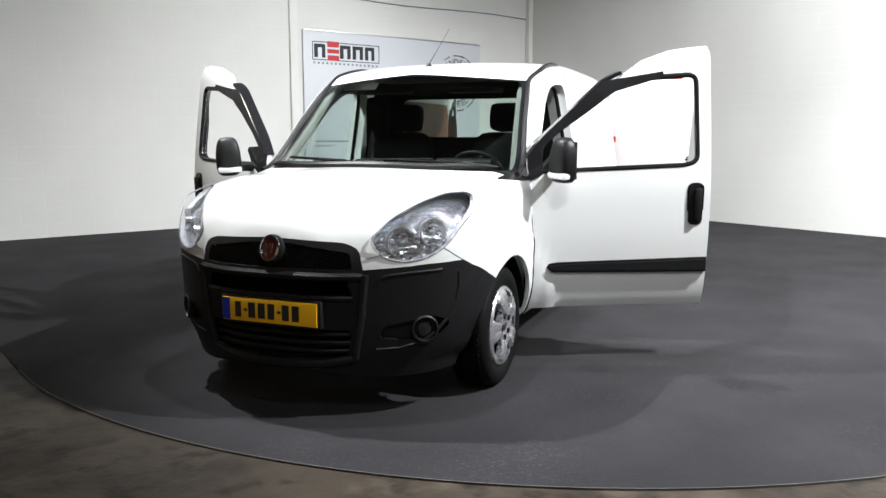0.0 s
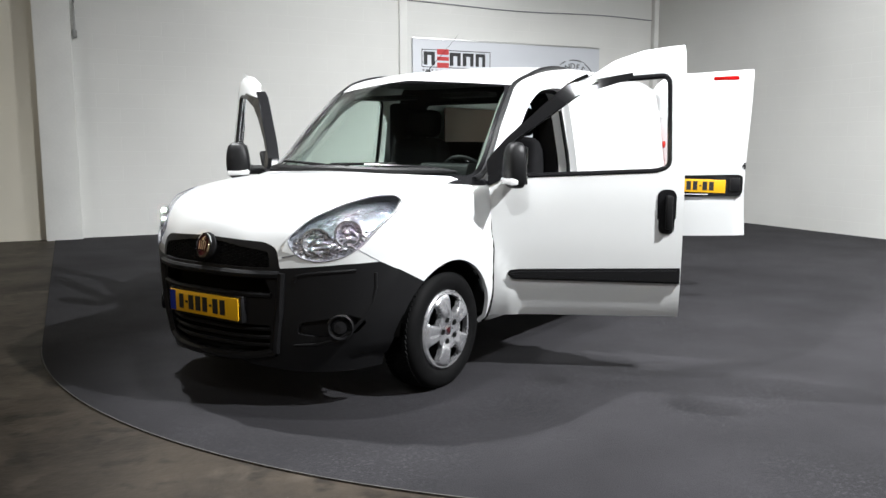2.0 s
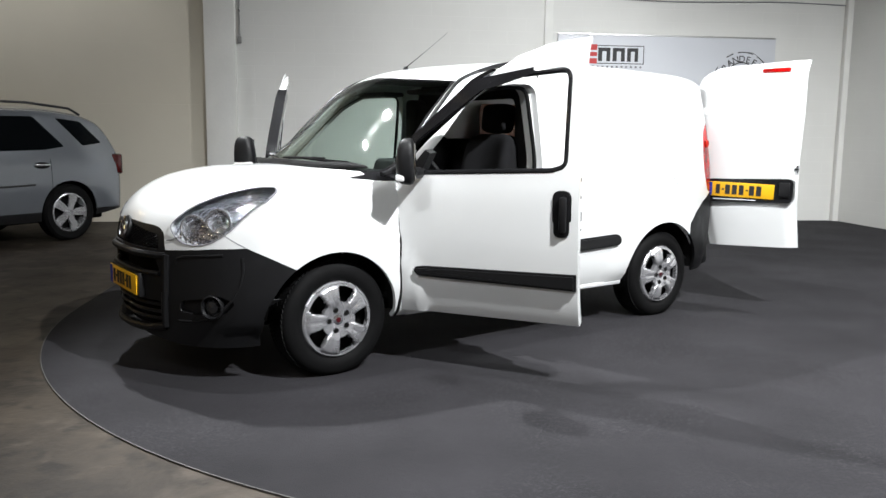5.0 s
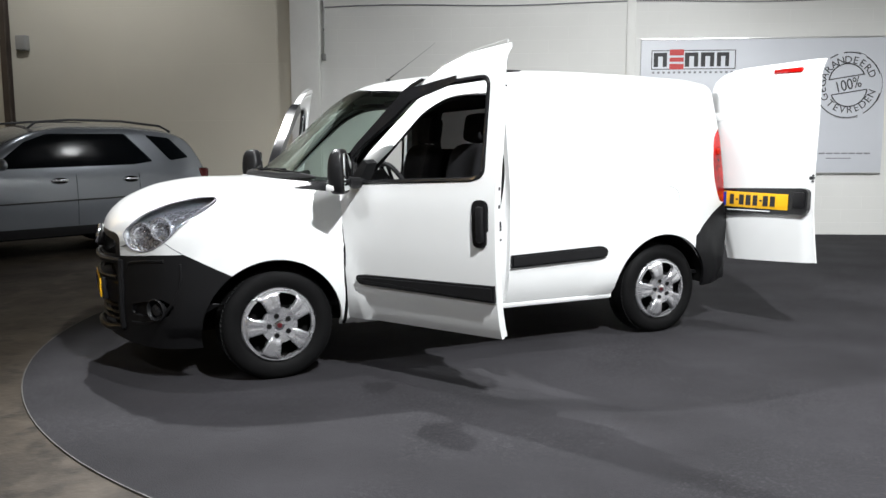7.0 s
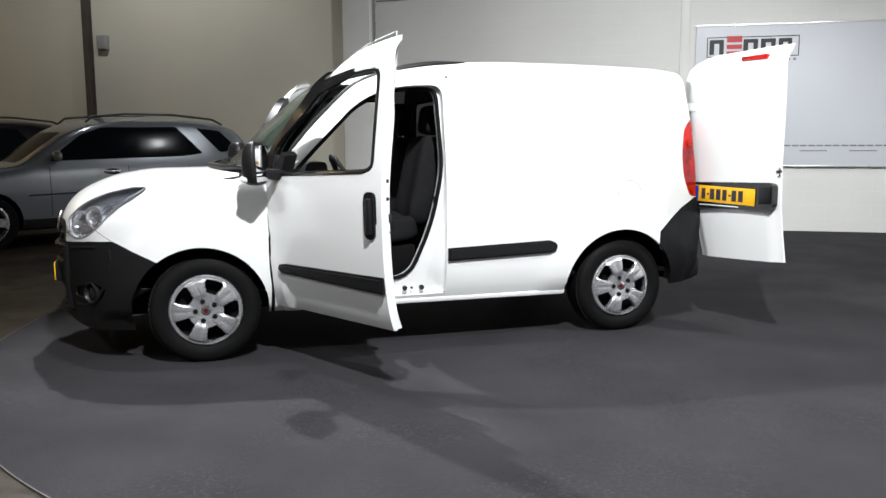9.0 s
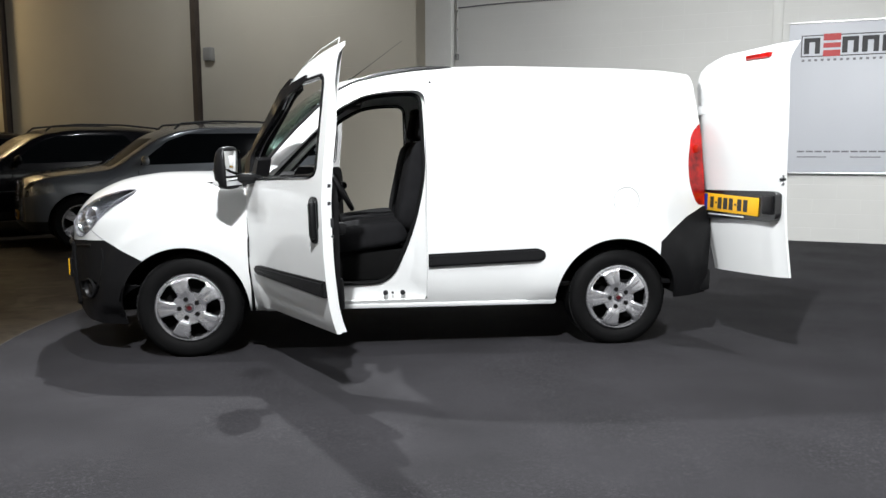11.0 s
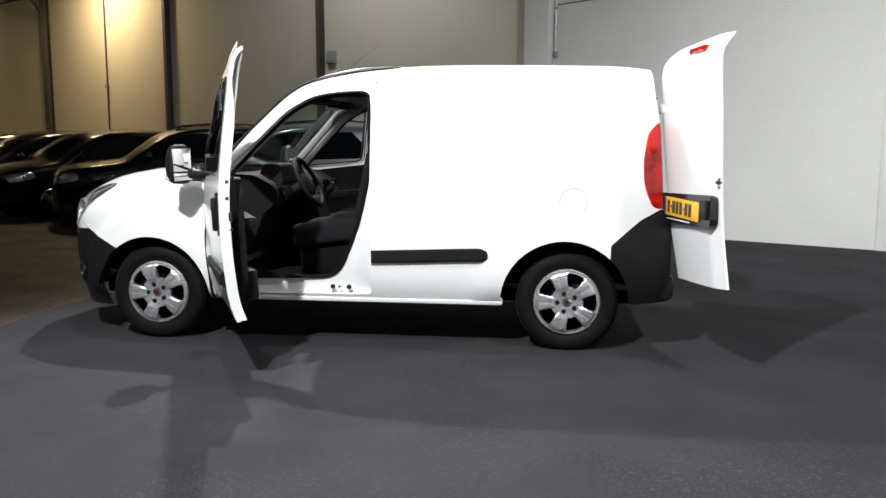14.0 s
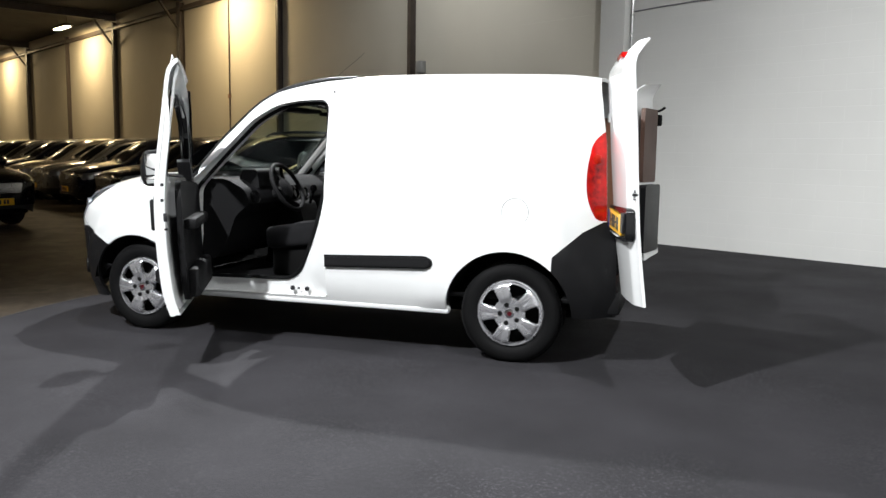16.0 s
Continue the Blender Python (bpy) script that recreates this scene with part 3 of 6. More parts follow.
P_BAND = [(-0.838, 1.128), (-0.778, 1.40), (-0.733, 1.60), (-0.70, 1.672), (0, 1.721), (0.70, 1.672), (0.733, 1.60), (0.778, 1.40), (0.838, 1.128), (0, 1.158)]
ARCH = [(-0.024, 0.315, 0.394), (2.737, 0.315, 0.408)]


def wheel_cut():
    bm = bmesh.new()
    for y, z, r in ARCH:
        for s in (-1, 1):
            cylinder(bm, r, 0.75, Matrix.Translation((s * 0.875, y, z)) @ pose(0, 0, 0, 0, 90, 0), 56)
    return bm


def lamp_prisms(pts, a=0.3, b=1.3, sides=(-1, 1)):
    bm = bmesh.new()
    for s in sides:
        ang = radians(48)
        m = Matrix(((s * math.cos(ang), s * math.sin(ang), 0, 0), (math.sin(ang), -math.cos(ang), 0, 0), (0, 0, 1, 0), (0, 0, 0, 1)))
        prism(pts, "y", a, b, bm, m)
    bmesh.ops.recalc_face_normals(bm, faces=bm.faces)
    return bm


def grown(pts, d):
    c = np.mean(np.array(pts), axis=0)
    out = []
    for p in pts:
        v = np.array(p) - c
        out.append(tuple(c + v * (1 + d / max(np.linalg.norm(v), 1e-6))))
    return out


P_GAP = rounded([(0.425, 0.335), (0.42, 1.075), (0.705, 1.328), (0.93, 1.550), (1.10, 1.638), (1.26, 1.664), (1.484, 1.672), (1.486, 0.345)], [0, 0.02, 0.05, 0.08, 0.06, 0.06, 0.08, 0])


def CUT_DOOR():
    bm = prism(P_GAP, "x", 0.62, 1.5)
    return prism(P_GAP, "x", -1.5, -0.62, bm)



CUT_SLANT = lambda: prism([(3.335, 0.0), (3.335, 1.0), (3.315, 1.4), (3.26, 1.75), (3.23, 2.0), (3.7, 2.0), (3.7, 0.0)], "x", -1.5, 1.5)

van = thing("cargo_van", Matrix(), "white cargo van with doors open and black bumpers", "van")
body = carved(SHELL, [CUT_DOOR(), wheel_cut(), prism(P_FBUMP, "x", -1.5, 1.5), prism(P_RBUMP, "x", -1.5, 1.5), prism(P_GRILLE, "y", -1.3, -0.55), prism(P_BAND, "y", -0.3, 1.15), lamp_prisms(P_LAMP), prism(P_FOOT, "x", -1.5, -0.5), prism(P_FOOT, "x", 0.5, 1.5), prism(P_TAIL, "x", -1.5, 1.5), CUT_SLANT()])
link_mesh("body", body, M_PAINT, van, "white painted van body shell")

# front bumper in black plastic, with the intakes cut out
intake = prism(rounded([(-0.40, 0.595), (0.40, 0.595), (0.37, 0.675), (-0.37, 0.675)], 0.02), "y", -1.3, -0.5)
prism(rounded([(-0.36, 0.30), (0.36, 0.30), (0.39, 0.44), (-0.39, 0.44)], 0.03), "y", -1.3, -0.5, intake)
fogs = bmesh.new()
for s in (-1, 1):
    prism(rounded([(s * 0.50, 0.40), (s * 0.60, 0.385), (s * 0.73, 0.40), (s * 0.78, 0.46), (s * 0.72, 0.50), (s * 0.62, 0.475), (s * 0.52, 0.455)], 0.02), "y", -1.3, -0.45, fogs)
fb = carved(SHELL, [wheel_cut(), intake, fogs, prism(P_GRILLE, "y", -1.3, -0.55)], keep=prism(P_FBUMP, "x", -1.5, 1.5))
fbump = link_mesh("front_bumper", fb, M_PLASTIC, van, "unpainted black plastic front bumper")
for s in (-1, 1):
    rb = carved(SHELL, [wheel_cut()], keep=prism(P_RBUMP, "x", s * 0.3, s * 1.5))
    link_mesh("rear_bumper_corner", rb, M_PLASTIC, van, "unpainted black plastic rear bumper corner")
bm = boxes((-0.80, 0.80, 3.33, 3.43, 0.34, 0.50), bevel=0.03)
part("bumper_step", bm, M_PLASTIC, van)

def hood_z(x, y):
    zt, ze, w = top_f(y), edge_f(y), width_f(y) + side_f(edge_f(y))
    return ze + (zt - ze) * (1 - (x / w) ** 2)



def front_y(x, z):
    """Where the nose's surface lies at a width and height."""
    lo, hi = -0.888, 0.1
    for _ in range(30):
        m = (lo + hi) / 2
        if width_f(m) + side_f(z) < abs(x) or top_f(m) - (top_f(m) - edge_f(m)) * (x / width_f(m)) ** 2 < z:
            lo = m
        else:
            hi = m
    return hi


def nose_bar(pts, r, out=0.0):
    """A round bar lying on the nose along (x, z) points."""
    bm = bmesh.new()
    fine = []
    for (x0, z0), (x1, z1) in zip(pts, pts[1:]):
        for k in range(8):
            fine.append((x0 + (x1 - x0) * k / 8, z0 + (z1 - z0) * k / 8))
    fine.append(pts[-1])
    return tube(bm, [(x, front_y(x, z) - out, z) for x, z in fine], r, 8)


# chin, ribs and slats of the bumper
for z in (0.335, 0.375, 0.415):
    part("intake_slat", nose_bar([(-0.37, z), (0, z), (0.37, z)], 0.009, -0.02), M_PLASTIC, fbump)
bm = bmesh.new()
for z0, z1 in ((0.27, 0.46), (0.58, 0.70)):
    xs = np.linspace(-0.42, 0.42, 17)
    a = [bm.verts.new((x, front_y(x, 0.5) + 0.07, z0)) for x in xs]
    b = [bm.verts.new((x, front_y(x, 0.5) + 0.07, z1)) for x in xs]
    for i in range(16):
        bm.faces.new((a[i], a[i + 1], b[i + 1], b[i]))
part("intake_backing", bm, M_DARK, fbump)
for pts, r in (([(-0.39, 0.30), (-0.43, 0.50), (-0.45, 0.70)], 0.022), ([(0.39, 0.30), (0.43, 0.50), (0.45, 0.70)], 0.022), ([(-0.44, 0.69), (0, 0.69), (0.44, 0.69)], 0.020), ([(-0.40, 0.59), (0, 0.59), (0.40, 0.59)], 0.014), ([(-0.39, 0.30), (-0.25, 0.275), (0.25, 0.275), (0.39, 0.30)], 0.022)):
    part("intake_surround", nose_bar(pts, r, 0.0), M_PLASTIC, fbump)
for s in (-1, 1):
    part("bumper_crease", nose_bar([(s * 0.805, 0.70), (s * 0.803, 0.63), (s * 0.79, 0.55), (s * 0.765, 0.48), (s * 0.72, 0.415), (s * 0.66, 0.37), (s * 0.58, 0.348), (s * 0.48, 0.342)], 0.009, -0.005), M_PLASTIC, fbump)
    part("bumper_crease", nose_bar([(s * 0.50, 0.655), (s * 0.515, 0.683), (s * 0.55, 0.695), (s * 0.66, 0.707), (s * 0.75, 0.714)], 0.009, -0.005), M_PLASTIC, fbump)
bm = boxes((-0.275, 0.275, -0.896, -0.80, 0.448, 0.580), bevel=0.008)
part("plate_holder", bm, M_PLASTIC, fbump)
for s in (-1, 1):
    m = Matrix.Translation((s * 0.655, front_y(0.655, 0.435) + 0.055, 0.435)) @ pose(0, 0, 0, 90, 0, s * 40)
    bm = bmesh.new()
    lathe(bm, [(0.062, -0.02), (0.066, 0.05), (0.058, 0.055), (0.048, 0.03), (0.0, 0.02)], 28, m)
    fog = part("fog_lamp_pod", bm, M_PLASTIC, fbump)
    bm = bmesh.new()
    lathe(bm, [(0.045, 0.03), (0.03, 0.045), (0.0, 0.05)], 24, m)
    part("fog_lamp_lens", bm, M_GLOSSBLACK, fog)
    recess = carved(NOSE, keep=prism(grown([(s * 0.50, 0.39), (s * 0.60, 0.375), (s * 0.74, 0.39), (s * 0.79, 0.46), (s * 0.73, 0.51), (s * 0.62, 0.485), (s * 0.51, 0.465)], 0.02), "y", -1.3, -0.3))
    link_mesh("fog_recess", recess, M_PLASTIC, fbump)

# grille
gr = carved(SHELL, [prism(rounded([(-0.40, 0.722), (-0.385, 0.80), (-0.10, 0.838), (0.10, 0.838), (0.385, 0.80), (0.40, 0.722)], 0.02), "y", -1.3, -0.5)], keep=prism(P_GRILLE, "y", -1.3, -0.55))
grille = link_mesh("grille", gr, M_PLASTIC, van, "black plastic grille with a honeycomb mesh")
bm = bmesh.new()
xs = np.linspace(-0.42, 0.42, 21)
a = [bm.verts.new((x, front_y(x, 0.73) + 0.05, 0.71)) for x in xs]
b = [bm.verts.new((x, front_y(x, 0.73) + 0.13, 0.855 - 0.05 * (abs(x) / 0.42) ** 2)) for x in xs]
for i in range(20):
    bm.faces.new((a[i], a[i + 1], b[i + 1], b[i]))
part("grille_backing", bm, M_DARK, grille)
bm = bmesh.new()
for i in range(33):
    x = -0.385 + i * 0.0241
    dy = 0.10 * (abs(x) / 0.4) ** 2.2
    for j in range(7):
        z = 0.728 + j * 0.0175 + (0.00875 if i % 2 else 0)
        if z > 0.842 - 0.05 * (abs(x) / 0.4) ** 2:
            continue
        yy = front_y(x, z) + 0.02
        r, q = 0.0118, 0.0085
        ring_o = [bm.verts.new((x + r * math.cos(a), yy - 0.006, z + r * math.sin(a))) for a in (k * math.pi / 3 for k in range(6))]
        ring_i = [bm.verts.new((x + q * math.cos(a), yy - 0.006, z + q * math.sin(a))) for a in (k * math.pi / 3 for k in range(6))]
        deep = [bm.verts.new((x + q * math.cos(a), yy + 0.012, z + q * math.sin(a))) for a in (k * math.pi / 3 for k in range(6))]
        for k in range(6):
            bm.faces.new((ring_o[k], ring_o[(k + 1) % 6], ring_i[(k + 1) % 6], ring_i[k]))
            bm.faces.new((ring_i[k], ring_i[(k + 1) % 6], deep[(k + 1) % 6], deep[k]))
part("honeycomb", bm, M_PLASTIC, grille, smooth=0)
m = Matrix.Translation((0.01, -0.872, 0.808)) @ pose(0, 0, 0, 76, 0, 0)
bm = bmesh.new()
lathe(bm, [(0.072, -0.04), (0.068, 0.008), (0.058, 0.014), (0.0, 0.014)], 36, m)
badge = part("badge_housing", bm, M_PLASTIC, grille)
bm = bmesh.new()
lathe(bm, [(0.056, 0.016), (0.056, 0.026), (0.046, 0.030), (0.044, 0.022)], 36, m @ Matrix.Diagonal((0.92, 1.12, 1, 1)))
part("badge_ring", bm, M_CHROME, badge, "chrome badge ring")
bm = bmesh.new()
lathe(bm, [(0.045, 0.022), (0.02, 0.026), (0.0, 0.027)], 30, m @ Matrix.Diagonal((0.92, 1.12, 1, 1)))
part("badge_field", bm, M_BADGE, badge, "dark red badge field")
bm = bmesh.new()
for i in range(4):
    box(bm, -0.026 + i * 0.0145, -0.019 + i * 0.0145, -0.022, 0.022, 0.026, 0.031, m=m)
part("badge_bars", bm, M_CHROME, badge)


def number_plate(parent, m, mat_label):
    """A yellow plate with a blue band; its signs are plain bars."""
    pl = part("number_plate", boxes((-0.26, 0.26, -0.004, 0.004, -0.056, 0.056), bevel=0.003, m=m), M_PLATE, parent, mat_label)
    part("plate_band", boxes((-0.256, -0.215, -0.0062, -0.004, -0.052, 0.052), m=m), M_BLUE, pl)
    x = -0.185
    for w in (0.040, 0.018, 0.046, 0.046, 0.044, 0.018, 0.046, 0.046):
        h = 0.006 if w < 0.03 else 0.037
        part("plate_bar", boxes((x, x + w * (1.0 if w < 0.03 else 0.82), -0.006, -0.004, -h, h), m=m), M_INK, pl)
        x += w + 0.008
    return pl


number_plate(fbump, Matrix.Translation((0.0, -0.902, 0.515)), "yellow number plate with blue band")

# headlamps: glass cover over a chrome reflector with bowls
for s in (-1, 1):
    lens = carved(SHELL, keep=lamp_prisms(P_LAMP, sides=(s,)))
    lamp = link_mesh("headlamp", lens, M_LENS, van, "clear headlamp with chrome reflectors")
    ang = radians(48)
    m = Matrix(((s * math.cos(ang), s * math.sin(ang), 0, 0), (math.sin(ang), -math.cos(ang), 0, 0), (0, 0, 1, 0), (0, 0, 0, 1)))
    # silver bucket behind the cover
    bucket = carved(NOSE, keep=lamp_prisms(grown(P_LAMP, 0.035), sides=(s,)))
    link_mesh("reflector", bucket, M_FACET, lamp, "faceted chrome reflector")
    def depth(u, z):
        """How far out the nose's surface lies along the lamp's axis."""
        lo, hi = 0.3, 1.3
        for _ in range(30):
            d = (lo + hi) / 2
            x, y = math.cos(ang) * u + math.sin(ang) * d, math.sin(ang) * u - math.cos(ang) * d
            if y > -0.888 and x < width_f(y) + side_f(z) and z < hood_z(x, y):
                lo = d
            else:
                hi = d
        return lo
    for u, z, r in ((-0.125, 0.845, 0.070), (0.025, 0.885, 0.066)):
        mm = m @ Matrix.Translation((u, depth(u, z) - 0.075, z)) @ pose(0, 0, 0, -90, 0, 0)
        bm = bmesh.new()
        lathe(bm, [(r, 0.02), (r, 0.046), (r * 0.90, 0.046), (r * 0.82, 0.03), (r * 0.5, 0.010), (r * 0.22, 0.004), (r * 0.20, 0.03), (0.0, 0.034)], 30, mm)
        part("reflector_bowl", bm, M_SATIN, lamp, "round silver reflector bowl")
    rim = []
    for u, z in P_LAMP:
        d = depth(u, z)
        rim.append((s * (math.cos(ang) * u + math.sin(ang) * d), math.sin(ang) * u - math.cos(ang) * d, z))
    bm = bmesh.new()
    tube(bm, rim, 0.0035, 5, closed=True)
    part("lamp_seal", bm, M_GREYINK, lamp)

# windscreen, cowl, wipers
ws = carved(SHELL, keep=prism(P_SCREEN, "y", -0.3, 1.15))
glass = link_mesh("windscreen", ws, M_GLASS, van, "green tinted windscreen")
glass.visible_shadow = False


# black band round the screen
link_mesh("screen_band", carved(SHELL, [prism(P_SCREEN, "y", -0.35, 1.2)], keep=prism(P_BAND, "y", -0.3, 1.15)), M_GLOSSBLACK, van, "gloss black band round the windscreen")
bm = bmesh.new()
pts = []
for i in range(31):
    x = -0.74 + 1.48 * i / 30
    y = 0.07 + 0.22 * (x / 0.78) ** 2
    pts.append((x, y, hood_z(x, y) + 0.012))
tube(bm, pts, [0.006, 0.014, 0.019] + [0.022] * 25 + [0.019, 0.014, 0.006], 8)
part("cowl", bm, M_PLASTIC, van, "black plastic cowl below the windscreen")
def screen_foot(x, up):
    y = 0.07 + 0.22 * (x / 0.78) ** 2 + up
    return (x, y, hood_z(x, y) + 0.028)


for x0, x1, lift in ((0.12, -0.52, 0.05), (0.62, 0.0, 0.06)):
    bm = bmesh.new()
    tube(bm, [screen_foot(x0, 0.0), screen_foot((x0 * 2 + x1) / 3, lift * 0.5), screen_foot(x1 + 0.18, lift)], [0.011, 0.009, 0.006], 6)
    wiper = part("wiper", bm, M_GLOSSBLACK, van, "black windscreen wiper arm")
    bm = bmesh.new()
    tube(bm, [screen_foot(x1 + 0.38, lift), screen_foot(x1 + 0.18, lift + 0.008), screen_foot(x1 - 0.08, lift)], 0.008, 6)
    part("wiper_blade", bm, M_RUBBER, wiper)

# black trim along each screen pillar and the roof gutter
for s in (-1, 1):
    bm = bmesh.new()
    pts = []
    for y in np.linspace(0.30, 1.66, 26):
        x, z = width_f(y) + side_f(edge_f(y)) - 0.052, edge_f(y) + 0.004
        # low down it follows the edge of the screen, then runs into the gutter
        sec = van_sec(y)
        gap = [p - np.interp(q, [1.128, 1.40, 1.60, 1.70], [0.838, 0.778, 0.733, 0.70]) for p, q in sec]
        for (a, b), (c, d), g0, g1 in zip(sec, sec[1:], gap, gap[1:]):
            if b > 1.1 and g0 > 0 >= g1:
                f, w = g0 / (g0 - g1), 1 - smoothstep(0.90, 1.15, y)
                x, z = x + w * (a + f * (c - a) - x), z + w * (b + f * (d - b) - z)
        pts.append((s * x, y, z))
    tube(bm, pts, [0.016] * 20 + [0.016, 0.015, 0.013, 0.010, 0.007, 0.004], 8)
    part("gutter_trim", bm, M_PLASTIC, van, "black roof gutter strip")
    foot = carved(SHELL, [prism(P_BAND, "y", -0.35, 1.2)], keep=prism(P_FOOT, "x", s * 0.5, s * 1.5))
    link_mesh("pillar_foot", foot, M_GLOSSBLACK, van, "gloss black panel at the foot of the pillar")
    bm = bmesh.new()
    tube(bm, [(s * (skin_x(y, z) + 0.0005), y, z) for y, z in ((-0.615, 0.835), (-0.585, 0.808), (-0.545, 0.778), (-0.505, 0.753))], 0.0022, 5)
    part("wing_seam", bm, M_GREYINK, van)
    # black bar on the wing's edge as the shade of the door gap, wider towards the sill
    bm = bmesh.new()
    zs = [0.30 + 0.775 * k / 23 for k in range(24)]
    tube(bm, [(float(s * (skin_x(0.385, z) - 0.003)), 0.378 + 0.014 * (1 - smoothstep(0.42, 0.62, z)), z) for z in zs], [0.012 - 0.0045 * smoothstep(0.30, 0.52, z) for z in zs], 8)
    part("wing_gap_shade", bm, M_RUBBER, van, "dark strip standing in for the shaded gap behind the wing")
    # seam between grille and headlamp
    part("bonnet_seam", nose_bar([(s * 0.455, 0.775), (s * 0.50, 0.785), (s * 0.54, 0.80)], 0.0025, 0.0), M_GREYINK, van)

# aerial
bm = bmesh.new()
cylinder(bm, 0.022, 0.02, Matrix.Translation((0.0, 1.02, 1.797)), 16, 0.012)
aerial = part("aerial_base", bm, M_PLASTIC, van, "black roof aerial foot")
bm = bmesh.new()
tube(bm, [(0, 1.02, 1.80), (0, 1.15, 1.895), (0, 1.39, 2.075)], [0.0035, 0.0016, 0.0008], 6)
part("aerial_rod", bm, M_DARK, aerial)


# wheels
def wheel(name, x, y, s):
    """Steel wheel with a five-spoke silver cover, axis along x."""
    m = Matrix.Translation((x, y, 0.325)) @ pose(0, 0, 0, 0, 90 * s, 0)
    e = new(name); e.parent = van
    tagged(e, "black tyre on a silver five-spoke wheel cover")
    bm = bmesh.new()
    prof = [(0.212, -0.19), (0.235, -0.197), (0.285, -0.200), (0.305, -0.192), (0.318, -0.175), (0.324, -0.15), (0.325, -0.10), (0.324, -0.05), (0.318, -0.022), (0.305, -0.006), (0.285, 0.003), (0.262, 0.005), (0.235, 0.002), (0.216, -0.010), (0.210, -0.025), (0.205, -0.10)]
    lathe(bm, prof, 72, m, closed=True)
    tyre = part("tyre", bm, M_RUBBER, e, "black road tyre")
    bm = bmesh.new()
    for k in range(72):
        a = 2 * math.pi * k / 72
        for h, off in ((-0.165, 0), (-0.12, 0.04), (-0.075, 0), (-0.045, 0.04)):
            box(bm, -0.005, 0.005, -0.011, 0.011, -0.016, 0.016, m=m @ pose(0, 0, h, 0, 0, math.degrees(a + off)) @ Matrix.Translation((0.3212, 0, 0)) @ pose(0, 0, 0, 25, 0, 0))
    part("tread", bm, M_RUBBER, tyre, smooth=0, kind="stuff")
    bm = bmesh.new()
    lathe(bm, [(0.20, -0.06), (0.16, -0.07), (0.0, -0.07)], 40, m)
    part("brake_disc", bm, M_DARK, e)
    # cover: a dished disc with five window holes
    bm = bmesh.new()
    nr, na = 24, 180
    rs = np.linspace(0.030, 0.213, nr)
    def dish(r):
        return 0.004 + 0.012 * math.sin(min(r / 0.213, 1) * math.pi * 0.9) - 0.014 * (r / 0.213) ** 6
    def hole(r, a):
        d = ((math.degrees(a) - 90 + 36) % 72) - 36
        return 0.100 < r < 0.192 and abs(d) < 16.0 + (r - 0.108) * 45 - 5 * max(0, (r - 0.178) / 0.014) - 4 * max(0, (0.114 - r) / 0.014)
    def spoke(r, a):
        d = ((math.degrees(a) - 90 + 36) % 72) - 36
        return 0.011 * smoothstep(14, 21, abs(d)) * smoothstep(0.07, 0.11, r) * (1 - smoothstep(0.180, 0.203, r)) - 0.003 * smoothstep(30, 36, abs(d)) * smoothstep(0.09, 0.12, r) * (1 - smoothstep(0.17, 0.19, r)) + 0.005 * smoothstep(0.196, 0.203, r) * (1 - smoothstep(0.206, 0.212, r))
    g = [[bm.verts.new((r * math.cos(2 * math.pi * k / na), r * math.sin(2 * math.pi * k / na), dish(r) + spoke(r, 2 * math.pi * k / na))) for k in range(na)] for r in rs]
    for i in range(nr - 1):
        for k in range(na):
            if not hole((rs[i] + rs[i + 1]) / 2, 2 * math.pi * (k + 0.5) / na):
                bm.faces.new((g[i][k], g[i + 1][k], g[i + 1][(k + 1) % na], g[i][(k + 1) % na]))
    ext = bmesh.ops.extrude_edge_only(bm, edges=[ed for ed in bm.edges if ed.is_boundary])
    bmesh.ops.translate(bm, vec=(0, 0, -0.030), verts=[v for v in ext["geom"] if isinstance(v, bmesh.types.BMVert)])
    bmesh.ops.delete(bm, geom=[v for v in bm.verts if not v.link_faces], context="VERTS")
    bmesh.ops.transform(bm, matrix=m, verts=bm.verts)
    cover = part("wheel_cover", bm, M_RIM, e, "silver plastic five-spoke wheel cover")
    bm = bmesh.new()
    lathe(bm, [(0.033, -0.01), (0.033, 0.006), (0.027, 0.010), (0.0, 0.011)], 28, m)
    part("hub_cap", bm, M_CHROME, cover)
    bm = bmesh.new()
    lathe(bm, [(0.015, 0.0112), (0.0, 0.0125)], 24, m)
    part("hub_badge", bm, M_BADGE, cover)
    for k in range(5):
        a = radians(90 + 72 * k + 36)
        bm = bmesh.new()
        cylinder(bm, 0.0145, 0.02, m @ Matrix.Translation((0.060 * math.cos(a), 0.060 * math.sin(a), 0.0085)), 10)
        part("wheel_bolt", bm, M_DARK, cover)
    return e


for y in (0.0, 2.755):
    wheel("wheel", 0.862, y, 1)
    wheel("wheel", -0.862, y, -1)
# wheel wells and underbody
for y, z, r in ARCH:
    for s in (-1, 1):
        bm = bmesh.new()
        arc = [(y + (r + 0.006) * math.cos(a), z + (r + 0.006) * math.sin(a)) for a in np.linspace(radians(4), radians(172), 34)]
        a = [bm.verts.new((s * 0.868, p, q)) for p, q in arc]
        b = [bm.verts.new((s * 0.50, p, q)) for p, q in arc]
        for i in range(len(arc) - 1):
            bm.faces.new((a[i], a[i + 1], b[i + 1], b[i]))
        bm.faces.new(b)
        part("wheel_well", bm, M_DARK, van)
bm = boxes((-0.45, 0.45, -0.60, 3.25, 0.24, 0.42), (-0.80, 0.80, 0.42, 2.33, 0.31, 0.40), bevel=0.02)
part("underbody", bm, M_DARK, van)
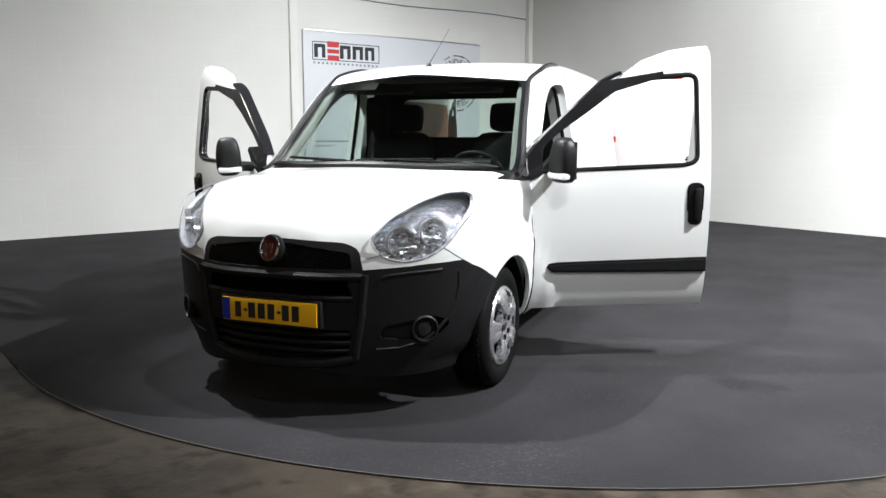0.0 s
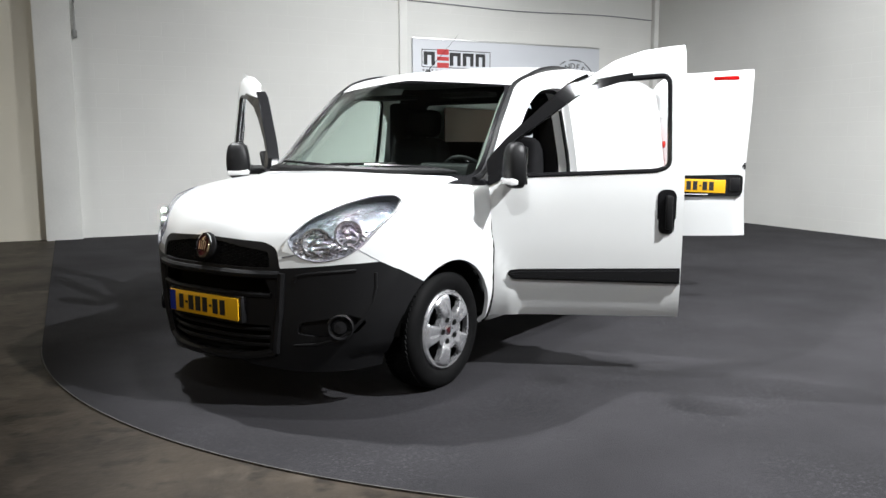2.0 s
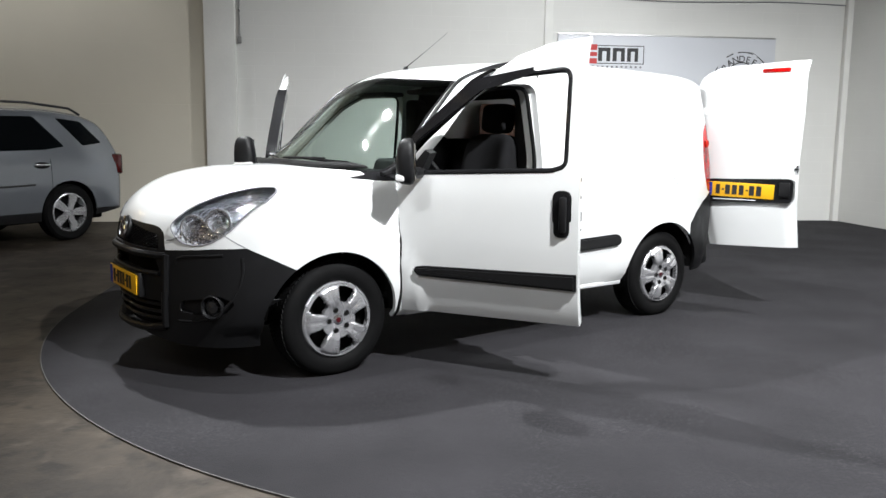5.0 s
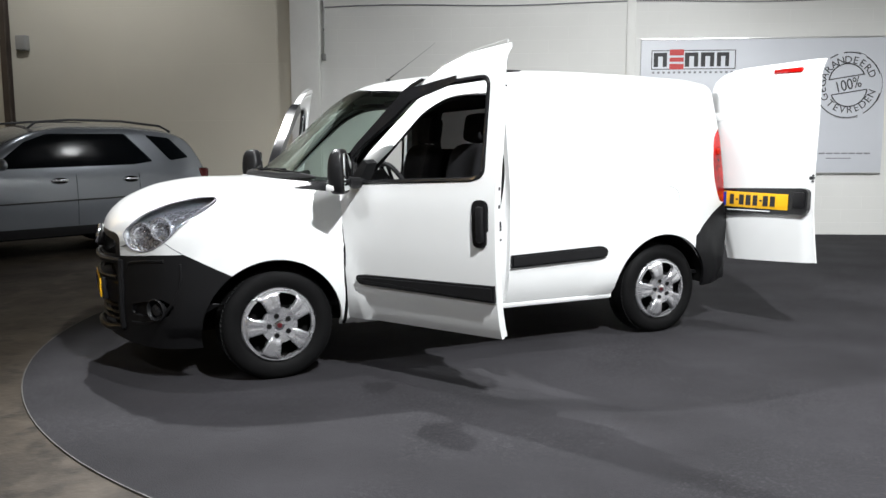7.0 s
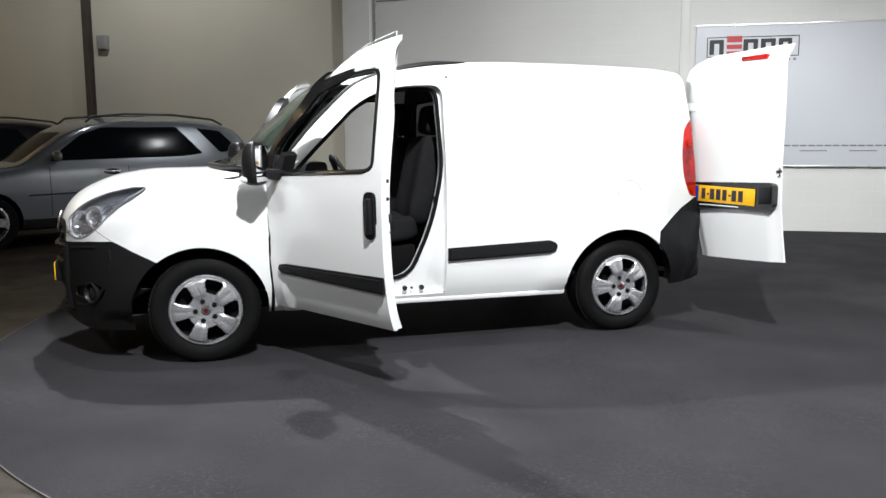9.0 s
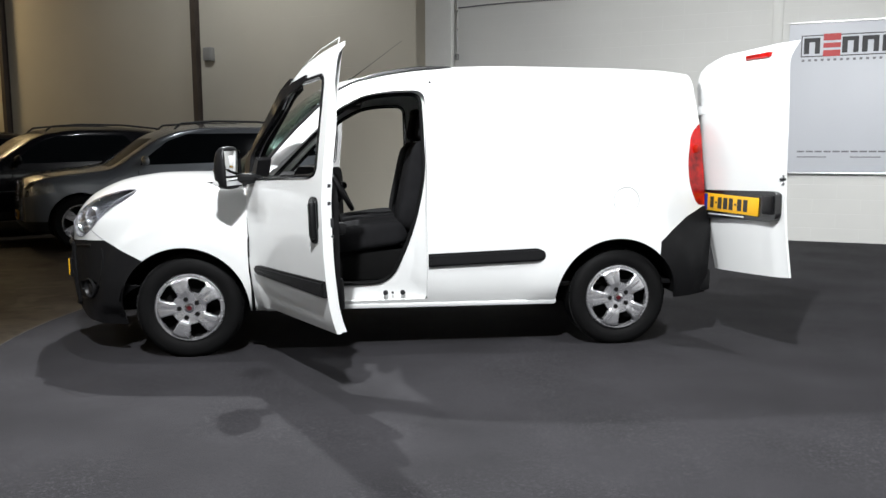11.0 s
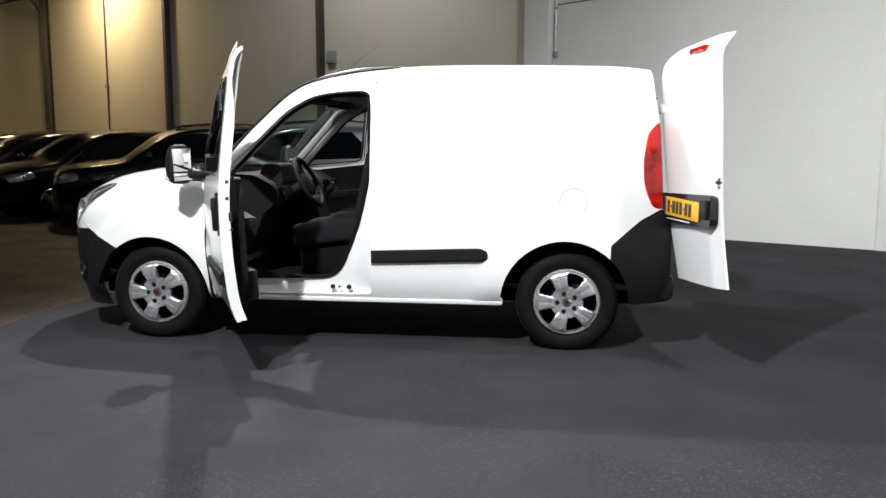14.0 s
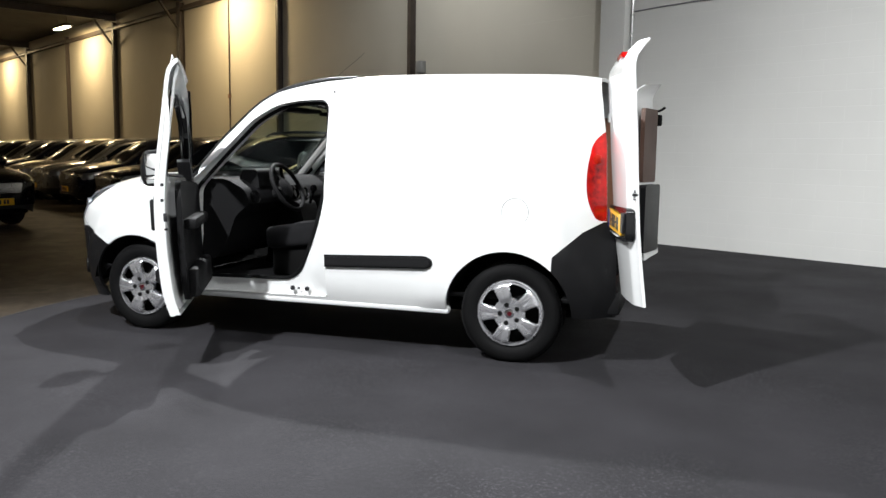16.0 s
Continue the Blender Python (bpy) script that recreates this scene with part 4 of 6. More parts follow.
for s in (-1, 1):
    bm = boxes((min(s * 0.775, s * 0.846), max(s * 0.775, s * 0.846), 0.455, 2.345, 0.285, 0.335), bevel=0.02)
    part("sill", bm, M_PAINT, van, "white painted door sill")
    bm = prism(rounded([(1.492, 0.56), (1.492, 0.642), (2.20, 0.668), (2.25, 0.645), (2.25, 0.60), (2.21, 0.585)], [0, 0, 0.02, 0.02, 0.02, 0.02]), "x", 0.885, 0.927)
    if s < 0:
        bmesh.ops.scale(bm, vec=(-1, 1, 1), verts=bm.verts)
    bmesh.ops.bevel(bm, geom=[e for e in bm.edges if all(abs(v.co.x) > 0.92 for v in e.verts)], offset=0.012, segments=2, affect="EDGES")
    part("side_moulding", bm, M_PLASTIC, van, "black plastic side moulding")
    tl = carved(SHELL, [CUT_SLANT()], keep=prism(P_TAIL, "x", s * 0.3, s * 1.5))
    tail = link_mesh("tail_lamp", tl, M_RED, van, "tall red tail lamp")
    # three domes in brighter red stand in for glints in the lamp
    for z in (1.30, 1.16, 1.03):
        bm = bmesh.new()
        bmesh.ops.create_uvsphere(bm, u_segments=14, v_segments=8, radius=0.028, matrix=Matrix.Translation((s * 0.846, 3.27, z)) @ Matrix.Diagonal((0.42, 0.9, 1.1, 1)))
        part("lamp_glint_dome", bm, M_REDGLINT, tail, "bright red dome coloured as a lamp glint")
# fuel flap ring
bm = bmesh.new()
ring = [(0.9085 + van_flare(2.782 + 0.085 * math.cos(a), 0.97 + 0.085 * math.sin(a)) + side_f(0.97 + 0.085 * math.sin(a)), 2.782 + 0.085 * math.cos(a), 0.97 + 0.085 * math.sin(a)) for a in np.linspace(0, 2 * math.pi, 48, endpoint=False)]
tube(bm, ring, 0.0014, 5, closed=True)
part("fuel_flap_seam", bm, M_GREYINK, van)
# seam behind the front door, roof seam plug
for s in (-1, 1):
    bm = bmesh.new()
    cylinder(bm, 0.008, 0.01, Matrix.Translation((s * (width_f(1.5) + side_f(1.735) + 0.0), 1.515, 1.72)) @ pose(0, 0, 0, 0, 90, 0), 12)
    part("body_plug", bm, M_INK, van)

# door jambs and seals
for s in (-1, 1):
    part("door_jamb", ring_panel(s, P_OPEN, P_GAP, (0.98, 0.98), ((0.0, 0.13), (0.0, 0.062), (0.35, 0.056), (0.8, 0.050), (0.98, 0.035), (1.0, 0.004)), 200), M_PAINT, van, "white painted door jamb")
    bm = bmesh.new()
    pts = [(s * (skin_x(y, z) - 0.058), y, z) for y, z in P_OPEN]
    tube(bm, pts, 0.013, 8, closed=True)
    part("door_seal", bm, M_RUBBER, van, "black rubber door seal")
    for y, r in ((1.22, 0.016), (1.265, 0.008), (1.33, 0.016)):
        bm = bmesh.new()
        cylinder(bm, r, 0.012, Matrix.Translation((s * 0.848, y, 0.39)) @ pose(0, 0, 0, 0, 90, 0), 16)
        part("sill_plug", bm, M_INK, van)
    bm = boxes((min(s * 0.80, s * 0.845), max(s * 0.80, s * 0.845), 1.425, 1.445, 0.90, 0.97), bevel=0.004)
    part("striker", bm, M_CHROME, van)


def frame_x(y, z):
    """Half-width of the door's window frame, which stands over the screen pillar."""
    return max(skin_x(y, z), width_f(max(y, 0.9)) + side_f(z) - 0.012)


# front doors, hinged and open
def front_door(s, angle):
    hinge = Matrix.Translation((s * 0.868, 0.435, 0))
    door = new("front_door"); door.parent = van
    tagged(door, "open white front door with a black framed window")
    door.matrix_basis = hinge @ pose(0, 0, 0, 0, 0, -s * angle) @ pose(0, 0, 0, 0, s * 2.3, 0)
    back = hinge.inverted()
    def add(name, me, mat, label=""):
        for v in me.vertices:  # the door's upper edge overlaps the roof
            v.co.z += 0.035 * smoothstep(1.45, 1.8, v.co.z)
        me.transform(back)
        return link_mesh(name, me, mat, door, label)
    half = prism([(-2, -1), (4, -1), (4, 3), (-2, 3)], "x", 0.0, s * 1.5)
    skin = carved(SHELL, [prism(P_WINDOW, "x", -1.5, 1.5)], keep=prism(P_DOOR, "x", s * 0.722, s * 1.5))
    add("door_skin", skin, M_PAINT, "white door outer panel")
    inside = [(0.44, 0.36), (0.43, 1.20), (0.53, 1.326), (0.69, 1.466), (0.86, 1.600), (0.96, 1.655), (1.10, 1.70), (1.28, 1.745), (1.472, 1.77), (1.472, 0.365)]
    add("door_inner_panel", finish(ring_panel(s, P_WINDOW, inside, (1.05, 1.30), ((0.0, 0.045), (0.1, 0.05), (0.3, 0.055), (0.6, 0.058), (0.9, 0.055), (1.0, 0.045)), over=frame_x)), M_PAINT, "white painted inner door panel")
    # edge band between the two panels
    for poly, d, mat in ((P_FRAME, -0.006, M_PAINT), (P_WINDOW, 0.004, M_GLOSSBLACK)):
        bm = bmesh.new()
        pp = grown(poly, d)
        for i in range(len(pp)):
            (y0, z0), (y1, z1) = pp[i - 1], pp[i]
            n = max(1, int(math.hypot(y1 - y0, z1 - z0) / 0.05))
            for k in range(n):
                a = (y0 + (y1 - y0) * k / n, z0 + (z1 - z0) * k / n); b = (y0 + (y1 - y0) * (k + 1) / n, z0 + (z1 - z0) * (k + 1) / n)
                q = []
                for yz, dx in ((a, -0.006), (b, -0.006), (b, -0.058 + 0.045 * smoothstep(1.40, 1.74, b[1])), (a, -0.058 + 0.045 * smoothstep(1.40, 1.74, a[1]))):
                    q.append(bm.verts.new((s * (frame_x(yz[0], yz[1]) + dx), yz[0], yz[1])))
                bm.faces.new(q)
        bmesh.ops.remove_doubles(bm, verts=bm.verts, dist=0.0005)
        add("door_edge" if mat is M_PAINT else "window_channel", finish(bm, 35), mat)
    # black window surround
    bm = bmesh.new()
    tube(bm, [(s * (frame_x(y, z) - 0.006), y, z) for y, z in P_WINDOW], 0.014, 8, closed=True)
    add("window_seal", finish(bm), M_GLOSSBLACK, "black window seal")
    # broad black frame along the sloping front of the window
    bm = bmesh.new()
    up = [(0.425, 1.080), (0.410, 1.215), (0.52, 1.340), (0.68, 1.482), (0.85, 1.618), (1.20, 1.668)]
    lo = [(0.495, 1.115), (0.495, 1.265), (0.585, 1.346), (0.76, 1.468), (0.905, 1.564), (1.20, 1.640)]
    for i in range(5):
        n = 6
        for k in range(n):
            def lerp(L, t):
                return (L[i][0] + (L[i + 1][0] - L[i][0]) * t, L[i][1] + (L[i + 1][1] - L[i][1]) * t)
            q = []
            for L, t in ((up, k / n), (up, (k + 1) / n), (lo, (k + 1) / n), (lo, k / n)):
                y, z = lerp(L, t)
                q.append((y, z))
            outer = [bm.verts.new((s * (frame_x(y, z) + 0.011), y, z)) for y, z in q]
            bm.faces.new(outer)
    bmesh.ops.remove_doubles(bm, verts=bm.verts, dist=0.0005)
    ext = bmesh.ops.extrude_face_region(bm, geom=list(bm.faces))
    bmesh.ops.translate(bm, vec=(-s * 0.028, 0, 0), verts=[v for v in ext["geom"] if isinstance(v, bmesh.types.BMVert)])
    add("window_frame", finish(bm), M_GLOSSBLACK, "gloss black window frame")
    # black trim over the slanting front edge of the window frame and its inner side
    path = [(0.412, 1.205), (0.46, 1.272), (0.52, 1.338), (0.60, 1.410), (0.68, 1.480), (0.765, 1.550), (0.85, 1.616), (0.90, 1.640), (0.96, 1.662)]
    bm = bmesh.new()
    rows = []
    for i, (y, z) in enumerate(path):
        a, b = path[max(i - 1, 0)], path[min(i + 1, len(path) - 1)]
        d = math.hypot(b[0] - a[0], b[1] - a[1])
        ny, nz = -(b[1] - a[1]) / d, (b[0] - a[0]) / d
        x = frame_x(y, z)
        rows.append([bm.verts.new((float(s * (x + dx)), y + o * ny, z + o * nz)) for dx, o in ((0.004, -0.012), (0.004, 0.005), (-0.066, 0.005), (-0.066, -0.055))])
    for a, b in zip(rows, rows[1:]):
        for k in range(3):
            bm.faces.new((a[k], a[k + 1], b[k + 1], b[k]))
    add("frame_edge_trim", finish(bm, 30), M_GLOSSBLACK, "gloss black trim on the slanting door frame")
    # quarter panel that carries the mirror
    bm = prism([(0.44, 1.085), (0.56, 1.115), (0.63, 1.24), (0.60, 1.26)], "x", s * 0.80, s * 0.885)
    add("mirror_base", finish(bm, 0), M_PLASTIC)
    # handle
    bm = prism(rounded([(1.345, 0.815), (1.345, 1.065), (1.445, 1.065), (1.445, 0.815)], 0.045, 8), "x", s * 0.88, s * 0.917)
    bmesh.ops.bevel(bm, geom=[e for e in bm.edges if all(abs(v.co.x) > 0.91 for v in e.verts)], offset=0.008, segments=2, affect="EDGES")
    handle = add("door_handle", finish(bm), M_GLOSSBLACK, "black recessed door handle")
    bm = boxes((min(s * 0.912, s * 0.942), max(s * 0.912, s * 0.942), 1.385, 1.425, 0.85, 1.035), bevel=0.012)
    me = finish(bm); me.transform(back)
    link_mesh("handle_grip", me, M_PLASTIC, handle)
    # moulding
    bm = prism(rounded([(0.53, 0.585), (0.56, 0.555), (1.478, 0.545), (1.478, 0.632), (0.60, 0.612), (0.545, 0.605)], [0.01, 0.01, 0, 0, 0.01, 0.01]), "x", s * 0.885, s * 0.927)
    bmesh.ops.bevel(bm, geom=[e for e in bm.edges if all(abs(v.co.x) > 0.92 for v in e.verts)], offset=0.012, segments=2, affect="EDGES")
    add("door_moulding", finish(bm), M_PLASTIC, "black plastic door moulding")
    # inner trim card with armrest and pocket
    bm = prism(rounded([(0.50, 0.40), (0.50, 1.07), (0.62, 1.10), (1.36, 1.14), (1.40, 1.05), (1.37, 0.55), (1.28, 0.40)], 0.04), "x", s * 0.80, s * 0.765)
    card = add("door_card", finish(bm, 30), M_TRIM, "charcoal plastic door card")
    bm = boxes((min(s * 0.69, s * 0.775), max(s * 0.69, s * 0.775), 0.70, 1.34, 0.84, 0.91), bevel=0.02)
    box(bm, min(s * 0.70, s * 0.775), max(s * 0.70, s * 0.775), 0.58, 1.30, 0.42, 0.60, 0.02)
    me = finish(bm); me.transform(back)
    link_mesh("armrest", me, M_TRIM, card)
    # lock on the rear edge
    for z, h, dx in ((0.93, 0.05, 0.03), (1.03, 0.02, 0.02), (1.12, 0.02, 0.025), (0.86, 0.012, 0.03)):
        bm = boxes((min(s * (0.87 - dx), s * (0.89 - dx)), max(s * (0.87 - dx), s * (0.89 - dx)), 1.466, 1.4815, z - h / 2, z + h / 2), bevel=0.003)
        add("door_lock", finish(bm), M_INK)
    # mirror
    bm = bmesh.new()
    bmesh.ops.create_cube(bm, size=1)
    bmesh.ops.subdivide_edges(bm, edges=bm.edges, cuts=4, use_grid_fill=True)
    for v in bm.verts:
        x, y, z = v.co * 2
        n = (abs(x) ** 4 + abs(y) ** 4 + abs(z) ** 4) ** 0.25 / max(abs(x), abs(y), abs(z), 1e-6)
        x, y, z = x / n, y / n, z / n
        top = 1 - 0.18 * max(z, 0)
        v.co = (x * 0.080 * top, y * 0.060 * (0.55 if y > 0 else 1.15) * top, z * 0.124)
    mm = Matrix.Translation((s * 1.045, 0.585, 1.205)) @ pose(0, 0, 0, 0, 0, s * 24)
    bmesh.ops.transform(bm, matrix=mm, verts=bm.verts)
    mir = add("wing_mirror", finish(bm, 60), M_PLASTIC, "black plastic wing mirror housing")
    def sub(name, b, mat, label=""):
        me = finish(b); me.transform(back)
        return link_mesh(name, me, mat, mir, label)
    sub("mirror_glass", boxes((-0.062, 0.062, 0.030, 0.036, -0.045, 0.100), bevel=0.003, m=mm), M_MIRROR, "mirror glass")
    sub("mirror_glass_small", boxes((-0.062, 0.062, 0.030, 0.036, -0.102, -0.055), bevel=0.003, m=mm), M_MIRROR)
    sub("side_indicator", boxes((-0.070, 0.078, -0.070, -0.02, -0.102, -0.064), bevel=0.012, m=mm), M_CLEAR, "clear side indicator")
    bm = bmesh.new()
    tube(bm, [(s * 0.86, 0.56, 1.13), (s * 0.93, 0.575, 1.135), (s * 1.0, 0.58, 1.14)], 0.032, 10)
    sub("mirror_arm", bm, M_PLASTIC)
    return door


front_door(1, 62)
front_door(-1, 62)


# rear doors, swung right round
def rear_door(s, angle, wide, plate):
    door = new("rear_door"); door.parent = van
    tagged(door, "open white rear door" + (" carrying the number plate" if plate else ""))
    door.matrix_basis = Matrix.Translation((s * 0.70, 3.33, 0)) @ pose(0, 0, 0, 0, 0, s * angle)
    lean = spline([0.5, 0.9, 1.1, 1.45, 1.7, 1.80, 1.86, 1.9], [0.07, 0.025, 0.01, -0.015, -0.035, -0.04, -0.015, 0.03])
    edge_l = spline([0.5, 0.85, 1.4, 1.7, 1.82, 1.88], [0.12, 0.06, 0.0, 0.0, 0.05, 0.16])
    def col(u, z, d):
        x0, x1 = edge_l(z), wide - 0.03 * math.sin((z - 0.5) * 3.6) * 0.6
        x = x0 + (x1 - x0) * u
        edge = min(u, 1 - u) * (x1 - x0)
        y = lean(z) + d + 0.03 * (1 - smoothstep(0.0, 0.09, edge)) * (1 if d < 0.02 else -0.3) - 0.012 * math.sin(u * math.pi)
        return (s * x, y, z)
    us, zs = np.r_[np.linspace(0, 0.14, 6), np.linspace(0.18, 0.82, 10), np.linspace(0.86, 1, 6)], np.linspace(0.5, 1.885, 34)
    bm = bmesh.new()
    fr = [[bm.verts.new(col(u, z + 0.03 * u, 0.0)) for z in zs] for u in us]
    bk = [[bm.verts.new(col(u, z + 0.03 * u, 0.055)) for z in zs] for u in us]
    nu, nz = len(us), len(zs)
    for i in range(nu - 1):
        for j in range(nz - 1):
            bm.faces.new((fr[i][j], fr[i + 1][j], fr[i + 1][j + 1], fr[i][j + 1]))
            bm.faces.new((bk[i][j], bk[i][j + 1], bk[i + 1][j + 1], bk[i + 1][j]))
    for j in range(nz - 1):
        bm.faces.new((fr[0][j], fr[0][j + 1], bk[0][j + 1], bk[0][j])); bm.faces.new((fr[-1][j], bk[-1][j], bk[-1][j + 1], fr[-1][j + 1]))
    for i in range(nu - 1):
        bm.faces.new((fr[i][0], bk[i][0], bk[i + 1][0], fr[i + 1][0])); bm.faces.new((fr[i][-1], fr[i + 1][-1], bk[i + 1][-1], bk[i][-1]))
    part("door_panel", bm, M_PAINT, door, "white painted rear door panel")
    def put(name, bm, mat, parent=door, label=""):
        return part(name, bm, mat, parent, label)
    x0, x1 = (0.085, wide - 0.03)
    if plate:
        pan = put("plate_panel", prism(rounded([(x0, 0.845), (x1 - 0.02, 0.868), (x1, 0.90), (x1, 1.03), (x1 - 0.03, 1.048), (x0 - 0.01, 1.028)], 0.02), "y", -0.004, 0.04), M_GLOSSBLACK, door, "black panel holding the number plate")
        number_plate(pan, Matrix.Translation((0.375, -0.010, 0.95)) @ pose(0, 0, 0, 0, 1, 0), "yellow number plate with blue band")
        put("pull_handle", boxes((x1 - 0.10, x1 - 0.02, -0.022, 0.0, 0.91, 1.02), bevel=0.009), M_PLASTIC, pan)
        put("plate_lamp_strip", boxes((0.17, 0.50, -0.012, 0.0, 0.872, 0.880), bevel=0.002), M_CLEAR, pan)
        put("brake_lamp", boxes((wide - 0.26, wide - 0.06, -0.052, 0.0, 1.815, 1.848), bevel=0.008, m=pose(0, 0, 0, 0, -1.0, 0)), M_RED, door, "red high brake lamp")
    if not plate:
        put("plywood_lining", prism(rounded([(-0.08, 1.12), (-0.08, 1.70), (-wide + 0.08, 1.70), (-wide + 0.08, 1.12)], 0.03), "y", 0.05, 0.085), M_DOORPLY, door, "dark brown plywood door lining")
        put("lower_lining", prism(rounded([(-0.06, 0.56), (-0.06, 1.10), (-wide + 0.05, 1.10), (-wide + 0.05, 0.56)], 0.04), "y", 0.05, 0.12), M_PLASTIC, door, "black lower door lining")
    if not plate:
        bm = boxes((-wide - 0.005, -wide + 0.05, 0.04, 0.10, 1.575, 1.665), bevel=0.012)
        tube(bm, [(-wide + 0.10, 0.06, 1.69), (-wide + 0.02, 0.08, 1.695), (-wide - 0.075, 0.09, 1.725)], [0.008, 0.010, 0.012], 7)
        put("door_catch", bm, M_DARK, door, "black catch with a pull lever")
    for z in (1.14, 1.10):
        put("lock_bolt", boxes((min(s * (wide - 0.03), s * (wide - 0.012)), max(s * (wide - 0.03), s * (wide - 0.012)), 0.025, 0.04, z - 0.008, z + 0.008), bevel=0.003), M_CHROME)
    put("latch", boxes((min(s * (wide - 0.04), s * (wide - 0.013)), max(s * (wide - 0.04), s * (wide - 0.013)), 0.022, 0.05, 1.112, 1.128), bevel=0.003), M_INK)
    for z in (0.75, 1.55):
        put("hinge", boxes((min(s * 0.02, s * 0.14), max(s * 0.02, s * 0.14), -0.03, 0.0, z - 0.03, z + 0.03), bevel=0.008), M_PAINT)
    return door


rear_door(1, 13, 0.80, True)
rear_door(-1, 14, 0.485, False)
for s in (-1, 1):
    bm = prism(rounded([(1.70, 0.75), (1.70, 1.22), (2.28, 1.22), (2.28, 1.62), (3.20, 1.62), (3.26, 0.95), (3.20, 0.75)], 0.05), "x", s * 0.735, s * 0.75)
    part("load_lining", bm, M_PLY, van, "brown plywood load bay lining")

# ---- inside the van ----
bm = boxes((-0.80, 0.80, 0.30, 3.28, 0.40, 0.43), bevel=0.006)
part("cab_floor", bm, M_TRIM, van, "black cab and load floor")
bm = bmesh.new()
bk = rounded([(-0.80, 0.42), (-0.82, 1.05), (-0.70, 1.70), (-0.6, 1.79), (0.6, 1.79), (0.70, 1.70), (0.82, 1.05), (0.80, 0.42)], 0.04)
prism(bk, "y", 1.62, 1.66, bm)
me = bpy.data.meshes.new("b"); bm.to_mesh(me)
bh = carved(me, [prism(rounded([(-0.50, 1.31), (-0.48, 1.61), (0.48, 1.61), (0.50, 1.31)], 0.07), "y", 1.5, 1.8)])
link_mesh("bulkhead", bh, M_TRIM, van, "charcoal bulkhead with a window")
bm = bmesh.new()
tube(bm, [(x, 1.615, z) for x, z in rounded([(-0.50, 1.31), (-0.48, 1.61), (0.48, 1.61), (0.50, 1.31)], 0.07)], 0.012, 6, closed=True)
part("bulkhead_seal", bm, M_RUBBER, van)
bm = boxes((-0.58, 0.58, 1.12, 1.62, 1.72, 1.735), bevel=0.006)
part("headliner", bm, M_LINER, van, "grey headliner")
for s in (-1, 1):
    bm = boxes((min(s * 0.14, s * 0.50), max(s * 0.14, s * 0.50), 0.93, 1.10, 1.61, 1.64), bevel=0.01)
    part("sun_visor", bm, M_TRIM, van)
    bm = boxes((min(s * 0.58, s * 0.735), max(s * 0.58, s * 0.735), 1.50, 1.615, 0.45, 1.62), bevel=0.03)
    part("pillar_trim", bm, M_TRIM, van)
    bm = bmesh.new()
    tube(bm, [(s * 0.79, 0.40, 1.09), (s * 0.74, 0.62, 1.31), (s * 0.69, 0.86, 1.56), (s * 0.66, 1.0, 1.66)], [0.03, 0.032, 0.03, 0.03], 8)
    part("screen_pillar_trim", bm, M_LINER, van, "grey screen pillar trim")

# dashboard
bm = prism(rounded([(0.30, 0.55), (0.30, 1.08), (0.42, 1.13), (0.66, 1.12), (0.80, 1.05), (0.84, 0.96), (0.72, 0.86), (0.66, 0.70), (0.56, 0.55)], 0.04), "x", -0.76, 0.76)
dash = part("dashboard", bm, M_TRIM, van, "charcoal plastic dashboard")
bm = prism(rounded([(0.62, 1.08), (0.66, 1.19), (0.78, 1.19), (0.80, 1.05)], 0.03), "x", 0.20, 0.56)
part("instrument_hood", bm, M_TRIM, dash)
bm = prism(rounded([(0.60, 0.45), (0.72, 0.98), (0.90, 0.93), (0.98, 0.62), (1.02, 0.45)], 0.03), "x", -0.14, 0.14)
part("centre_console", bm, M_TRIM, dash)
for x in (-0.68, -0.08, 0.08, 0.68):
    bm = bmesh.new()
    lathe(bm, [(0.045, -0.01), (0.048, 0.012), (0.040, 0.014), (0.036, 0.002), (0.0, 0.004)], 22, Matrix.Translation((x, 0.835, 1.0)) @ pose(0, 0, 0, -75, 0, 0))
    part("air_vent", bm, M_GLOSSBLACK, dash)
bm = bmesh.new()
tube(bm, [(0.0, 0.92, 0.92), (0.0, 0.95, 1.02)], 0.012, 8)
bmesh.ops.create_uvsphere(bm, u_segments=14, v_segments=9, radius=0.03, matrix=Matrix.Translation((0, 0.955, 1.04)))
part("gear_lever", bm, M_GLOSSBLACK, dash)
# steering wheel
mw = Matrix.Translation((0.38, 0.93, 1.06)) @ pose(0, 0, 0, -62, 0, 0)
bm = bmesh.new()
tube(bm, [tuple(mw @ Vector((0.185 * math.cos(a), 0.185 * math.sin(a), 0))) for a in np.linspace(0, 2 * math.pi, 40, endpoint=False)], 0.016, 10, closed=True)
sw = part("steering_wheel", bm, M_TRIM, van, "charcoal steering wheel")
bm = bmesh.new()
lathe(bm, [(0.085, -0.02), (0.08, 0.012), (0.05, 0.024), (0.0, 0.028)], 28, mw @ Matrix.Translation((0, 0, -0.02)))
part("wheel_boss", bm, M_TRIM, sw)
for a in (0, 180, 250, 290):
    part("wheel_spoke", boxes((0.06, 0.182, -0.018, 0.018, -0.022, -0.006), bevel=0.006, m=mw @ pose(0, 0, 0, 0, 0, a)), M_GLOSSBLACK, sw)
bm = bmesh.new()
tube(bm, [tuple(mw @ Vector((0, 0, -0.03))), tuple(mw @ Vector((0, 0, -0.26)))], 0.035, 10)
part("steering_column", bm, M_TRIM, sw)


